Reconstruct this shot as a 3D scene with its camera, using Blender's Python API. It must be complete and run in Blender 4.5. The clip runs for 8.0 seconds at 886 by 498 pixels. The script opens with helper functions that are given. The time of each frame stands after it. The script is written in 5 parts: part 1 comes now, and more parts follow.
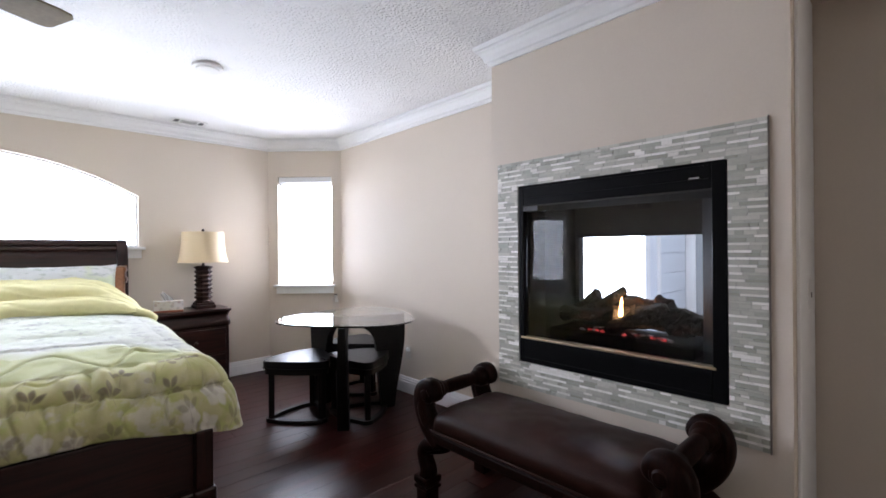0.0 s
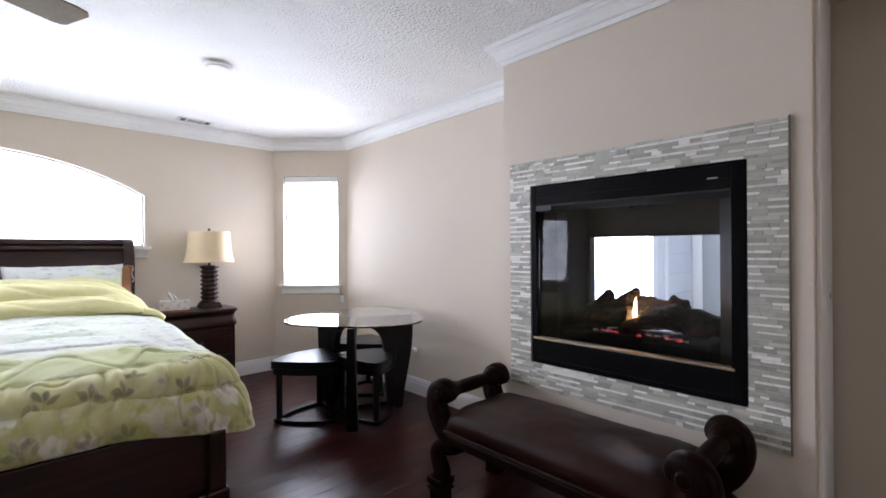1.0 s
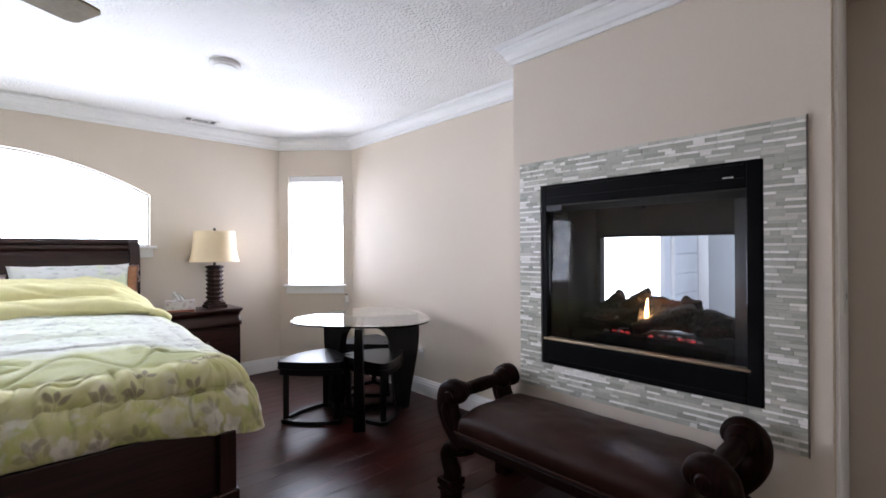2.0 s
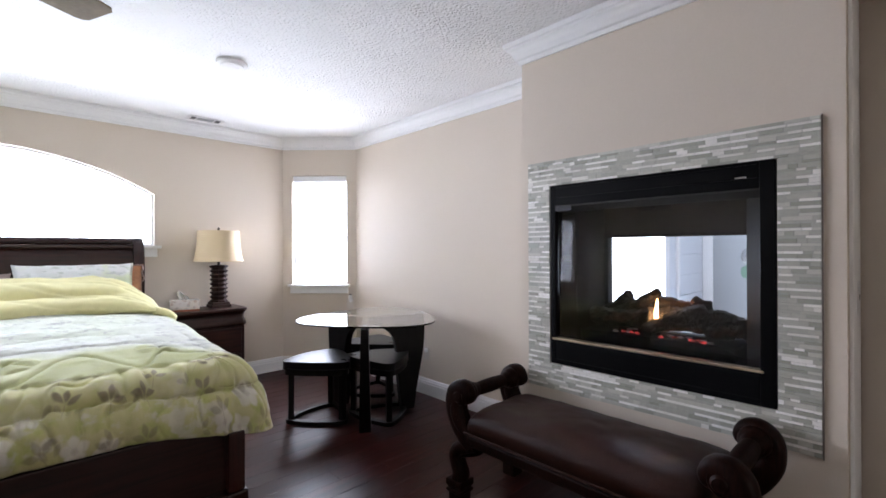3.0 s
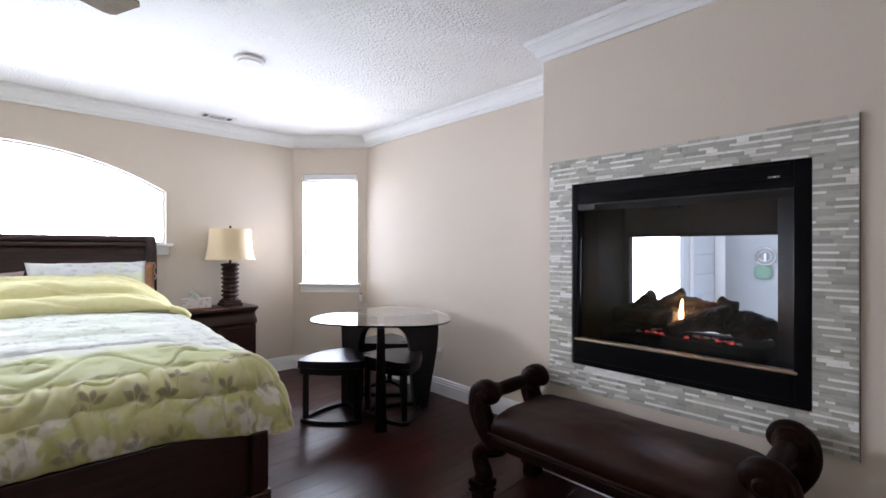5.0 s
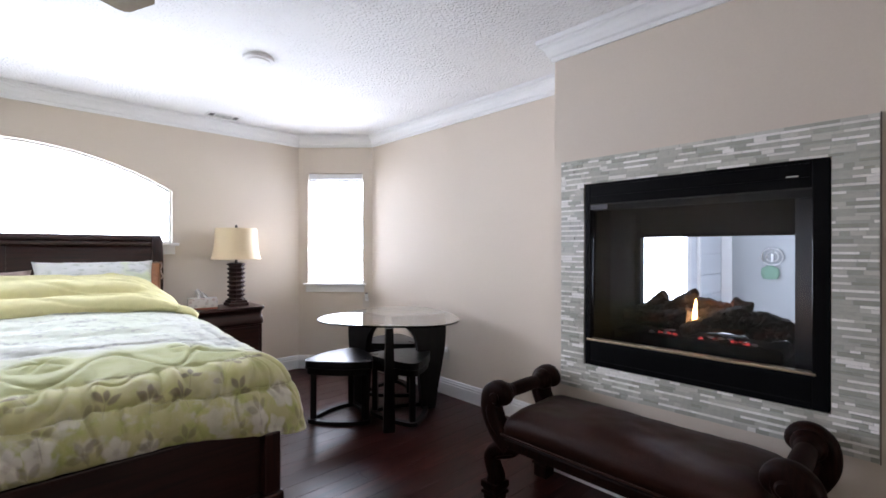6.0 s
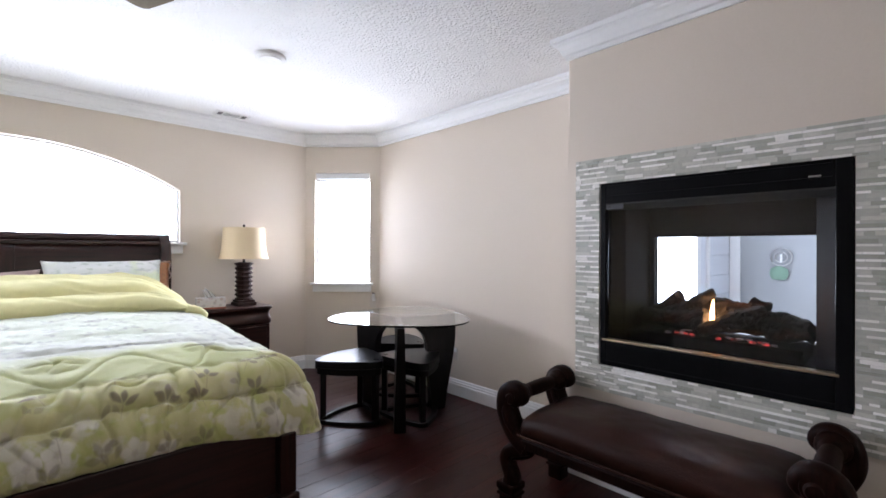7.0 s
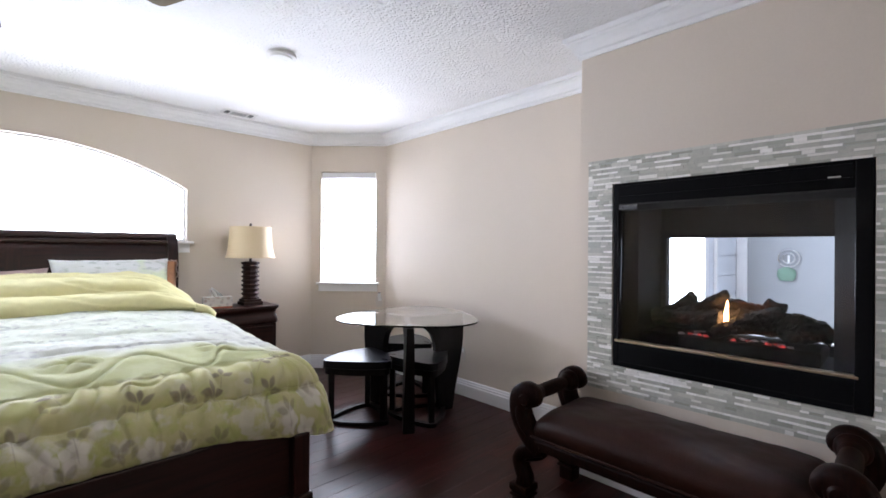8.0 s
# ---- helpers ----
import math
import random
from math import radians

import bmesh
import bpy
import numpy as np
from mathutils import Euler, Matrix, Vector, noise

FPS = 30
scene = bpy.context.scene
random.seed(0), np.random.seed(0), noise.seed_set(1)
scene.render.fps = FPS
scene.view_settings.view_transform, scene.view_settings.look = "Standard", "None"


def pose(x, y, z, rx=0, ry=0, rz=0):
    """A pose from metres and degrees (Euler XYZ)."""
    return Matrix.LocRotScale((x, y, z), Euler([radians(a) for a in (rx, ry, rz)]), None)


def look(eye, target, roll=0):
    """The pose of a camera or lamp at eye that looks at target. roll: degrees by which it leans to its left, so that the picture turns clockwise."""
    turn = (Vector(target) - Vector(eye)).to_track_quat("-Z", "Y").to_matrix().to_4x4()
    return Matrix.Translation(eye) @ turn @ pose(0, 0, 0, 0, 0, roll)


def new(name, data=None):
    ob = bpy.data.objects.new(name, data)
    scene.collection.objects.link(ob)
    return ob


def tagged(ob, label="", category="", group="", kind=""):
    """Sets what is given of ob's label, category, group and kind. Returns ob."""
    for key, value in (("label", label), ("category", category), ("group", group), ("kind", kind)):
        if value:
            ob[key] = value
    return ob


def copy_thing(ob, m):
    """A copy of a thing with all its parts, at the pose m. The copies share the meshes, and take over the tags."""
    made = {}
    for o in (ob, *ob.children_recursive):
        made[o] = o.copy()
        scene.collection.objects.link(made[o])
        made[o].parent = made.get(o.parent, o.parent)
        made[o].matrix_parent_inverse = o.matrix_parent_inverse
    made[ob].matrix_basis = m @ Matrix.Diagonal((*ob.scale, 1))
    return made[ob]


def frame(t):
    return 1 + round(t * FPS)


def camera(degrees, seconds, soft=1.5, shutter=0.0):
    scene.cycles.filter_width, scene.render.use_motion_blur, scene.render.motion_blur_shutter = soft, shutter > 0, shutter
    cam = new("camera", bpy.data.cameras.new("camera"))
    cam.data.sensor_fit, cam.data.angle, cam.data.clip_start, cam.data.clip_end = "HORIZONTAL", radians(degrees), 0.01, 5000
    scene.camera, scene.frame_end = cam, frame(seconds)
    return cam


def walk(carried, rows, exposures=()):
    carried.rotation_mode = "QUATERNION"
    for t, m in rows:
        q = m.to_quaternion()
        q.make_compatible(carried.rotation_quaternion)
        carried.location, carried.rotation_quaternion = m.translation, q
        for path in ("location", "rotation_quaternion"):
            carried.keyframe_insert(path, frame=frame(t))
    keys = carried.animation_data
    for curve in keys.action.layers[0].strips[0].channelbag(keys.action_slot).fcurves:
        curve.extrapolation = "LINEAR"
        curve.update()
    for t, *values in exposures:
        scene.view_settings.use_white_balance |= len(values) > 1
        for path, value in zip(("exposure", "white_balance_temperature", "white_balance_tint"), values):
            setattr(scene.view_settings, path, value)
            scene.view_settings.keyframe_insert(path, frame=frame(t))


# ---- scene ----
cam = camera(90.5, 8.0, 1.65)
PATH = [
    (0, (0.073, -0.033, 1.303), (1.454, 1.414, 1.304), -0.5),
    (0.5, (0.053, -0.005, 1.302), (1.433, 1.442, 1.304), -0.4),
    (1, (0.029, 0.026, 1.302), (1.412, 1.471, 1.304), -0.4),
    (1.5, (0.013, 0.051, 1.303), (1.395, 1.497, 1.304), -0.4),
    (3, (-0.031, 0.113, 1.299), (1.353, 1.558, 1.303), -0.2),
    (3.5, (-0.047, 0.133, 1.3), (1.337, 1.577, 1.302), -0.2),
    (4, (-0.062, 0.156, 1.301), (1.321, 1.601, 1.301), -0.2),
    (4.5, (-0.082, 0.184, 1.299), (1.301, 1.629, 1.299), -0.1),
    (6, (-0.139, 0.264, 1.297), (1.244, 1.708, 1.297), 0.1),
    (6.5, (-0.159, 0.296, 1.295), (1.223, 1.74, 1.296), 0.1),
    (7, (-0.187, 0.33, 1.293), (1.197, 1.774, 1.294), 0.2),
    (7.5, (-0.209, 0.359, 1.293), (1.176, 1.802, 1.292), 0.3),
    (8, (-0.228, 0.384, 1.295), (1.156, 1.828, 1.294), 0.4),
]
walk(cam, [(t, look(eye, target, roll)) for t, eye, target, roll in PATH])


# ---- light ----
world = bpy.data.worlds.new("sky")
scene.world = world
world.use_nodes = True
wn = world.node_tree.nodes
sky = wn.new("ShaderNodeTexSky")
sky.sky_type, sky.sun_disc = "NISHITA", False
sky.sun_elevation, sky.sun_rotation = radians(75), radians(180)
wn["Background"].inputs["Strength"].default_value = 0.12
world.node_tree.links.new(sky.outputs["Color"], wn["Background"].inputs["Color"])
sun = new("sun", bpy.data.lights.new("sun", "SUN"))
sun.data.energy, sun.data.angle, sun.data.color = 3.0, radians(0.6), (1.0, 0.95, 0.88)
sun.matrix_world = look((0, -2.4, 9), (0, 0, 0))
scene.view_settings.exposure = -0.18


def window_light(name, at, towards, width, height, watts, colour=(0.775, 0.82, 1.0), spread=180):
    lamp = new(name, bpy.data.lights.new(name, "AREA"))
    lamp.data.shape, lamp.data.size, lamp.data.size_y = "RECTANGLE", width, height
    lamp.data.energy, lamp.data.color, lamp.data.spread = watts, colour, radians(spread)
    lamp.matrix_world = look(at, towards)
    return lamp


# daylight standing in the window openings
window_light("daylight_arch", (-0.27, 5.18, 1.64), (-0.15, 0, 2.9), 3.2, 1.80, 310, spread=150)
window_light("daylight_east_bay", (2.47, 4.67, 1.50), (0.67, 2.47, 1.45), 0.95, 1.9, 150, spread=150)
window_light("daylight_west_bay", (-3.01, 4.67, 1.50), (-1.01, 2.67, 1.75), 0.95, 1.9, 140)
# added lamp out of view, brightens the south-facing sides of bed and jamb
window_light("added_light_south", (0.85, -3.75, 1.50), (0.3, 0, 1.7), 2.1, 1.2, 23, (1.0, 0.88, 0.79))
window_light("daylight_bath", (3.53, 1.637, 1.45), (3.53, 0, 1.45), 1.33, 1.49, 120, (0.74, 0.81, 1.0))

# ---- materials ----


def tree(name):
    m = bpy.data.materials.new(name)
    m.use_nodes = True
    nt = m.node_tree
    return m, nt, nt.nodes["Principled BSDF"]


def link(nt, a, b):
    nt.links.new(a, b)


def node(nt, kind, **inputs):
    n = nt.nodes.new(kind)
    for key, value in inputs.items():
        n.inputs[key.replace("_", " ")].default_value = value
    return n


def maths(nt, op, a, b=None, c=None):
    n = nt.nodes.new("ShaderNodeMath")
    n.operation = op
    for i, v in enumerate((a, b, c)):
        if v is None:
            continue
        if isinstance(v, (int, float)):
            n.inputs[i].default_value = v
        else:
            nt.links.new(v, n.inputs[i])
    return n.outputs[0]


def mix(nt, fac, a, b):
    n = nt.nodes.new("ShaderNodeMix")
    n.data_type = "RGBA"
    for sock, v in ((n.inputs[0], fac), (n.inputs[6], a), (n.inputs[7], b)):
        if isinstance(v, (int, float)):
            sock.default_value = v
        elif isinstance(v, tuple):
            sock.default_value = (*v, 1)
        else:
            nt.links.new(v, sock)
    return n.outputs[2]


def ramp(nt, fac, lo, hi):
    n = nt.nodes.new("ShaderNodeMapRange")
    n.inputs[1].default_value, n.inputs[2].default_value = lo, hi
    nt.links.new(fac, n.inputs[0])
    return n.outputs[0]


def noisy(nt, scale, detail=4.0, coord="Object", stretch=None, rough=0.55):
    tc = nt.nodes.new("ShaderNodeTexCoord")
    n = nt.nodes.new("ShaderNodeTexNoise")
    n.inputs["Scale"].default_value, n.inputs["Detail"].default_value = scale, detail
    n.inputs["Roughness"].default_value = rough
    if stretch:
        mp = nt.nodes.new("ShaderNodeMapping")
        mp.inputs["Scale"].default_value = stretch
        nt.links.new(tc.outputs[coord], mp.inputs[0])
        nt.links.new(mp.outputs[0], n.inputs["Vector"])
    else:
        nt.links.new(tc.outputs[coord], n.inputs["Vector"])
    return n.outputs["Fac"]


def bump(nt, bsdf, height, strength, distance=0.01):
    b = nt.nodes.new("ShaderNodeBump")
    b.inputs["Strength"].default_value, b.inputs["Distance"].default_value = strength, distance
    nt.links.new(height, b.inputs["Height"])
    nt.links.new(b.outputs[0], bsdf.inputs["Normal"])


def plain(name, colour, rough=0.5, metal=0.0, vary=0.12, big=1.5, fine=40.0, relief=0.1, stretch=None, spec=0.5, rough_vary=0.1):
    """Paint, metal or cloth: a base colour with two scales of variation, and fine relief."""
    m, nt, b = tree(name)
    n1, n2 = noisy(nt, big, 4, stretch=stretch), noisy(nt, fine, 3, stretch=stretch)
    both = maths(nt, "ADD", maths(nt, "MULTIPLY", n1, 0.6), maths(nt, "MULTIPLY", n2, 0.4))
    lo = tuple(c * (1 - vary) for c in colour)
    hi = tuple(min(1.0, c * (1 + vary)) for c in colour)
    link(nt, mix(nt, ramp(nt, both, 0.32, 0.68), lo, hi), b.inputs["Base Color"])
    r = maths(nt, "MULTIPLY_ADD", n1, 2 * rough_vary, rough - rough_vary)
    link(nt, r, b.inputs["Roughness"])
    b.inputs["Metallic"].default_value = metal
    b.inputs["Specular IOR Level"].default_value = spec
    if relief:
        bump(nt, b, n2, relief, 0.004)
    return m


def wood(name, dark, light, rough=0.35, axis=0, coat=0.0, scale=1.0, by_object=False, spec=0.5, relief=0.12):
    """Stained wood with grain along an axis."""
    m, nt, b = tree(name)
    st = [14.0 * scale] * 3
    st[axis] = 0.9 * scale
    tc = nt.nodes.new("ShaderNodeTexCoord")
    mp = nt.nodes.new("ShaderNodeMapping")
    mp.inputs["Scale"].default_value = st
    vec = tc.outputs["Object"]
    info = nt.nodes.new("ShaderNodeObjectInfo")
    if by_object:
        add = nt.nodes.new("ShaderNodeVectorMath")
        add.operation = "MULTIPLY_ADD"
        comb = nt.nodes.new("ShaderNodeCombineXYZ")
        for i in range(3):
            link(nt, info.outputs["Random"], comb.inputs[i])
        link(nt, comb.outputs[0], add.inputs[0])
        add.inputs[1].default_value = (31, 17, 9)
        link(nt, vec, add.inputs[2])
        vec = add.outputs[0]
    link(nt, vec, mp.inputs[0])
    g = nt.nodes.new("ShaderNodeTexNoise")
    g.inputs["Scale"].default_value, g.inputs["Detail"].default_value, g.inputs["Distortion"].default_value = 3.0, 8, 0.6
    link(nt, mp.outputs[0], g.inputs["Vector"])
    f = ramp(nt, g.outputs["Fac"], 0.3, 0.72)
    col = mix(nt, f, dark, light)
    if by_object:
        hsv = nt.nodes.new("ShaderNodeHueSaturation")
        link(nt, maths(nt, "MULTIPLY_ADD", info.outputs["Random"], 0.4, 0.8), hsv.inputs["Value"])
        link(nt, col, hsv.inputs["Color"])
        col = hsv.outputs[0]
    link(nt, col, b.inputs["Base Color"])
    big = noisy(nt, 3.0, 3)
    link(nt, maths(nt, "MULTIPLY_ADD", big, 0.18, rough - 0.09), b.inputs["Roughness"])
    b.inputs["Coat Weight"].default_value = coat
    b.inputs["Specular IOR Level"].default_value = spec
    b.inputs["Coat Roughness"].default_value = 0.15
    bump(nt, b, g.outputs["Fac"], relief, 0.003)
    return m


WALL = plain("beige_wall_paint", (0.64, 0.56, 0.47), 0.6, vary=0.03, big=0.8, fine=90, relief=0.12)
TRIM = plain("white_trim_paint", (0.86, 0.86, 0.86), 0.35, vary=0.03, relief=0.03)
BLACK = plain("black_enamel", (0.004, 0.004, 0.0045), 0.36, vary=0.2, relief=0.04, spec=0.06)
SOOT = plain("sooty_steel", (0.006, 0.0058, 0.006), 0.7, vary=0.4, big=5, relief=0.1, spec=0.15)
# firebox steel with the brown-grey of its reflections put into the base colour
HOOD = plain("reflection_grey_firebox_steel", (0.036, 0.034, 0.032), 0.6, vary=0.25, big=3, relief=0.05, spec=0.3)
LINER = plain("grey_firebox_panel", (0.010, 0.011, 0.015), 0.62, vary=0.3, big=3, relief=0.05, spec=0.25)
BRASS = plain("brushed_brass", (0.62, 0.50, 0.33), 0.3, metal=1.0, vary=0.1)
# paler grey for the light that falls on the lip's left end
LIP_LIT = plain("lit_lip_grey", (0.055, 0.055, 0.06), 0.5, metal=0.6, vary=0.15)
STEEL = plain("satin_nickel", (0.6, 0.6, 0.6), 0.28, metal=1.0, vary=0.08)
CHERRY = wood("dark_cherry_wood", (0.008, 0.0025, 0.0022), (0.034, 0.0088, 0.0062), 0.34, 0, 0.06, 1.0, False, 0.35)
CHERRY_Z = wood("dark_cherry_wood_upright", (0.008, 0.0025, 0.0022), (0.031, 0.0082, 0.006), 0.34, 2, 0.06, 1.0, False, 0.35)
BENCH_WOOD = wood("carved_walnut", (0.0040, 0.0015, 0.0011), (0.0145, 0.0042, 0.0026), 0.46, 2, 0.0, 2.0, False, 0.06)
ESPRESSO = wood("espresso_wood", (0.003, 0.0025, 0.0025), (0.007, 0.005, 0.005), 0.42, 2, 0.0, 1.0, False, 0.15)
FLOOR = wood("dark_red_floorboard", (0.012, 0.0026, 0.0020), (0.036, 0.0078, 0.0058), 0.31, 0, 0.0, 1.0, True, 0.17, 0.035)
LEATHER = plain("brown_leather", (0.021, 0.0070, 0.0044), 0.41, vary=0.35, big=6, fine=160, relief=0.22, spec=0.14)
BLACK_LEATHER = plain("black_leatherette", (0.006, 0.0055, 0.006), 0.30, vary=0.25, fine=200, relief=0.12, spec=0.17)
SHADE = plain("cream_linen_shade", (0.72, 0.58, 0.38), 0.8, vary=0.05, fine=300, relief=0.2)
LAMP_BASE = plain("dark_bronze_resin", (0.030, 0.014, 0.011), 0.6, vary=0.3, big=12, relief=0.15, spec=0.25)
TISSUE = plain("white_tissue", (0.85, 0.84, 0.82), 0.9, vary=0.03)


def carton_material():
    """White card printed with red-brown and grey petals."""
    m, nt, b = tree("printed_carton")
    v = nt.nodes.new("ShaderNodeTexVoronoi")
    v.inputs["Scale"].default_value = 26
    tc = nt.nodes.new("ShaderNodeTexCoord")
    link(nt, tc.outputs["Object"], v.inputs["Vector"])
    n = noisy(nt, 30, 3)
    spot = ramp(nt, maths(nt, "ADD", v.outputs["Distance"], maths(nt, "MULTIPLY", n, 0.4)), 0.62, 0.50)
    tint = mix(nt, ramp(nt, noisy(nt, 14, 2), 0.42, 0.55), (0.42, 0.29, 0.25), (0.42, 0.40, 0.39))
    link(nt, mix(nt, maths(nt, "MULTIPLY", spot, 0.65), (0.64, 0.60, 0.58), tint), b.inputs["Base Color"])
    b.inputs["Roughness"].default_value = 0.5
    return m


CARTON = carton_material()
RUST_CARD = plain("rust_red_card", (0.30, 0.10, 0.06), 0.6, vary=0.15)
PLATE = plain("ivory_plate", (0.60, 0.54, 0.48), 0.5, vary=0.03)
PLASTIC = plain("white_plastic", (0.80, 0.79, 0.77), 0.4, vary=0.03)
DARK_PLASTIC = plain("black_plastic", (0.02, 0.02, 0.02), 0.4)
BLADE = plain("weathered_oak_blade", (0.20, 0.15, 0.088), 0.7, vary=0.2, big=4, fine=50, spec=0.15)
BRONZE = plain("oil_rubbed_bronze", (0.05, 0.04, 0.035), 0.4, metal=0.6, vary=0.2)
# dark brown that stands for the shadow line at the tile edge
EDGE_SHADE = plain("tile_edge_shadow_brown", (0.16, 0.13, 0.11), 0.5, vary=0.1)
GROUT = plain("pale_grout", (0.38, 0.38, 0.35), 0.85, vary=0.08, fine=120, relief=0.3)
BATH_WALL = plain("grey_bath_paint", (0.33, 0.345, 0.355), 0.55, vary=0.04, relief=0.08)
BATH_PANEL = plain("white_panel_boards", (0.74, 0.77, 0.82), 0.45, vary=0.04)
GREEN_CLOTH = plain("green_cloth", (0.19, 0.31, 0.235), 0.9, vary=0.2, relief=0.3)
PILLOW_BROWN = plain("rust_brown_satin", (0.30, 0.13, 0.055), 0.45, vary=0.3, big=14)
PILLOW_PINK = plain("dusty_pink_cotton", (0.52, 0.40, 0.37), 0.85, vary=0.1, relief=0.2)
# slats darkened in their colour, for the shade of standing against the daylight
SLAT_BACKLIT = plain("backlit_slat_shade", (0.22, 0.215, 0.21), 0.55, vary=0.08)
SLAT = plain("white_blind_slat", (0.80, 0.80, 0.80), 0.5, vary=0.03)
GROUND = plain("pale_paving", (0.35, 0.34, 0.32), 0.9, vary=0.15)


def ceiling_material():
    """White ceiling with a coarse knockdown texture."""
    m, nt, b = tree("textured_ceiling_paint")
    tc = nt.nodes.new("ShaderNodeTexCoord")
    vor = nt.nodes.new("ShaderNodeTexVoronoi")
    vor.feature, vor.inputs["Scale"].default_value = "SMOOTH_F1", 60
    vor.inputs["Smoothness"].default_value = 0.4
    n = nt.nodes.new("ShaderNodeTexNoise")
    n.inputs["Scale"].default_value, n.inputs["Detail"].default_value = 30, 6
    warp = nt.nodes.new("ShaderNodeVectorMath")
    warp.operation = "MULTIPLY_ADD"
    link(nt, tc.outputs["Object"], n.inputs["Vector"])
    link(nt, n.outputs["Color"], warp.inputs[0])
    warp.inputs[1].default_value = (0.035, 0.035, 0.0)
    link(nt, tc.outputs["Object"], warp.inputs[2])
    link(nt, warp.outputs[0], vor.inputs["Vector"])
    h = maths(nt, "ADD", ramp(nt, vor.outputs["Distance"], 0.65, 0.15), maths(nt, "MULTIPLY", n.outputs["Fac"], 0.8))
    big = noisy(nt, 0.9, 3)
    link(nt, mix(nt, ramp(nt, big, 0.3, 0.7), (0.84, 0.83, 0.815), (0.89, 0.88, 0.87)), b.inputs["Base Color"])
    b.inputs["Roughness"].default_value = 0.85
    drift = maths(nt, "MULTIPLY_ADD", ramp(nt, noisy(nt, 3.5, 3), 0.35, 0.62), 0.6, 0.4)
    bump(nt, b, maths(nt, "MULTIPLY", h, drift), 0.75, 0.010)
    return m


CEIL = ceiling_material()


def glass_material(name, tint=(1, 1, 1), rough=0.0, ior=1.45, spec=0.5):
    m, nt, b = tree(name)
    b.inputs["Base Color"].default_value = (*tint, 1)
    b.inputs["Transmission Weight"].default_value = 1.0
    b.inputs["Roughness"].default_value = rough
    b.inputs["IOR"].default_value = ior
    b.inputs["Specular IOR Level"].default_value = spec
    return m


GLASS = glass_material("clear_glass", (0.96, 0.98, 0.97))
FIRE_GLASS = glass_material("smoked_fire_glass", (0.88, 0.90, 0.92), 0.0, 1.31, 0.5)


def tile_material(name, tones):
    """Mosaic sticks in a few tones, dull or glossy by piece."""
    m, nt, b = tree(name)
    info = nt.nodes.new("ShaderNodeObjectInfo")
    geo = nt.nodes.new("ShaderNodeNewGeometry")
    r = maths(nt, "FRACT", maths(nt, "ADD", info.outputs["Random"], maths(nt, "MULTIPLY", geo.outputs["Random Per Island"], 7.31)))
    cr = nt.nodes.new("ShaderNodeValToRGB")
    cr.color_ramp.interpolation = "CONSTANT"
    els = cr.color_ramp.elements
    els[0].color, els[0].position = (*tones[0], 1), 0
    els[1].color, els[1].position = (*tones[1], 1), 0.3
    for p, c in ((0.55, tones[2]), (0.8, tones[3])):
        e = els.new(p)
        e.color = (*c, 1)
    link(nt, r, cr.inputs[0])
    n = noisy(nt, 60, 4)
    hsv = nt.nodes.new("ShaderNodeHueSaturation")
    link(nt, maths(nt, "MULTIPLY_ADD", n, 0.3, 0.85), hsv.inputs["Value"])
    link(nt, cr.outputs[0], hsv.inputs["Color"])
    link(nt, hsv.outputs[0], b.inputs["Base Color"])
    link(nt, maths(nt, "MULTIPLY_ADD", r, 0.3, 0.22), b.inputs["Roughness"])
    bump(nt, b, n, 0.15, 0.002)
    return m


TILE_GLASS = tile_material("grey_green_glass_stick", ((0.38, 0.38, 0.325), (0.43, 0.425, 0.37), (0.465, 0.46, 0.40), (0.555, 0.545, 0.48)))
TILE_STONE = tile_material("white_stone_stick", ((0.78, 0.76, 0.71), (0.84, 0.82, 0.77), (0.88, 0.86, 0.82), (0.92, 0.90, 0.87)))


def glow(name, colour, strength, lo=0.35, hi=0.65):
    m, nt, b = tree(name)
    n = noisy(nt, 30, 3)
    b.inputs["Base Color"].default_value = (0.05, 0.03, 0.02, 1)
    b.inputs["Emission Color"].default_value = (*colour, 1)
    link(nt, maths(nt, "MULTIPLY", ramp(nt, n, lo, hi), strength), b.inputs["Emission Strength"])
    return m


FLAME = glow("gas_flame", (1.0, 0.48, 0.20), 150.0, 0.15, 0.45)
EMBER = glow("glowing_embers", (1.0, 0.09, 0.09), 1.0, 0.42, 0.68)
ASH = plain("pale_ash", (0.45, 0.40, 0.40), 0.95, vary=0.4, big=30, relief=0.3)


def log_material():
    m, nt, b = tree("charred_log")
    n, n2 = noisy(nt, 16, 6, stretch=(1, 0.35, 1)), noisy(nt, 5, 3)
    link(nt, mix(nt, ramp(nt, maths(nt, "MULTIPLY", n, n2), 0.24, 0.42), (0.003, 0.0027, 0.0027), (0.085, 0.026, 0.014)), b.inputs["Base Color"])
    b.inputs["Roughness"].default_value = 0.9
    bump(nt, b, n, 0.9, 0.02)
    return m


LOG = log_material()


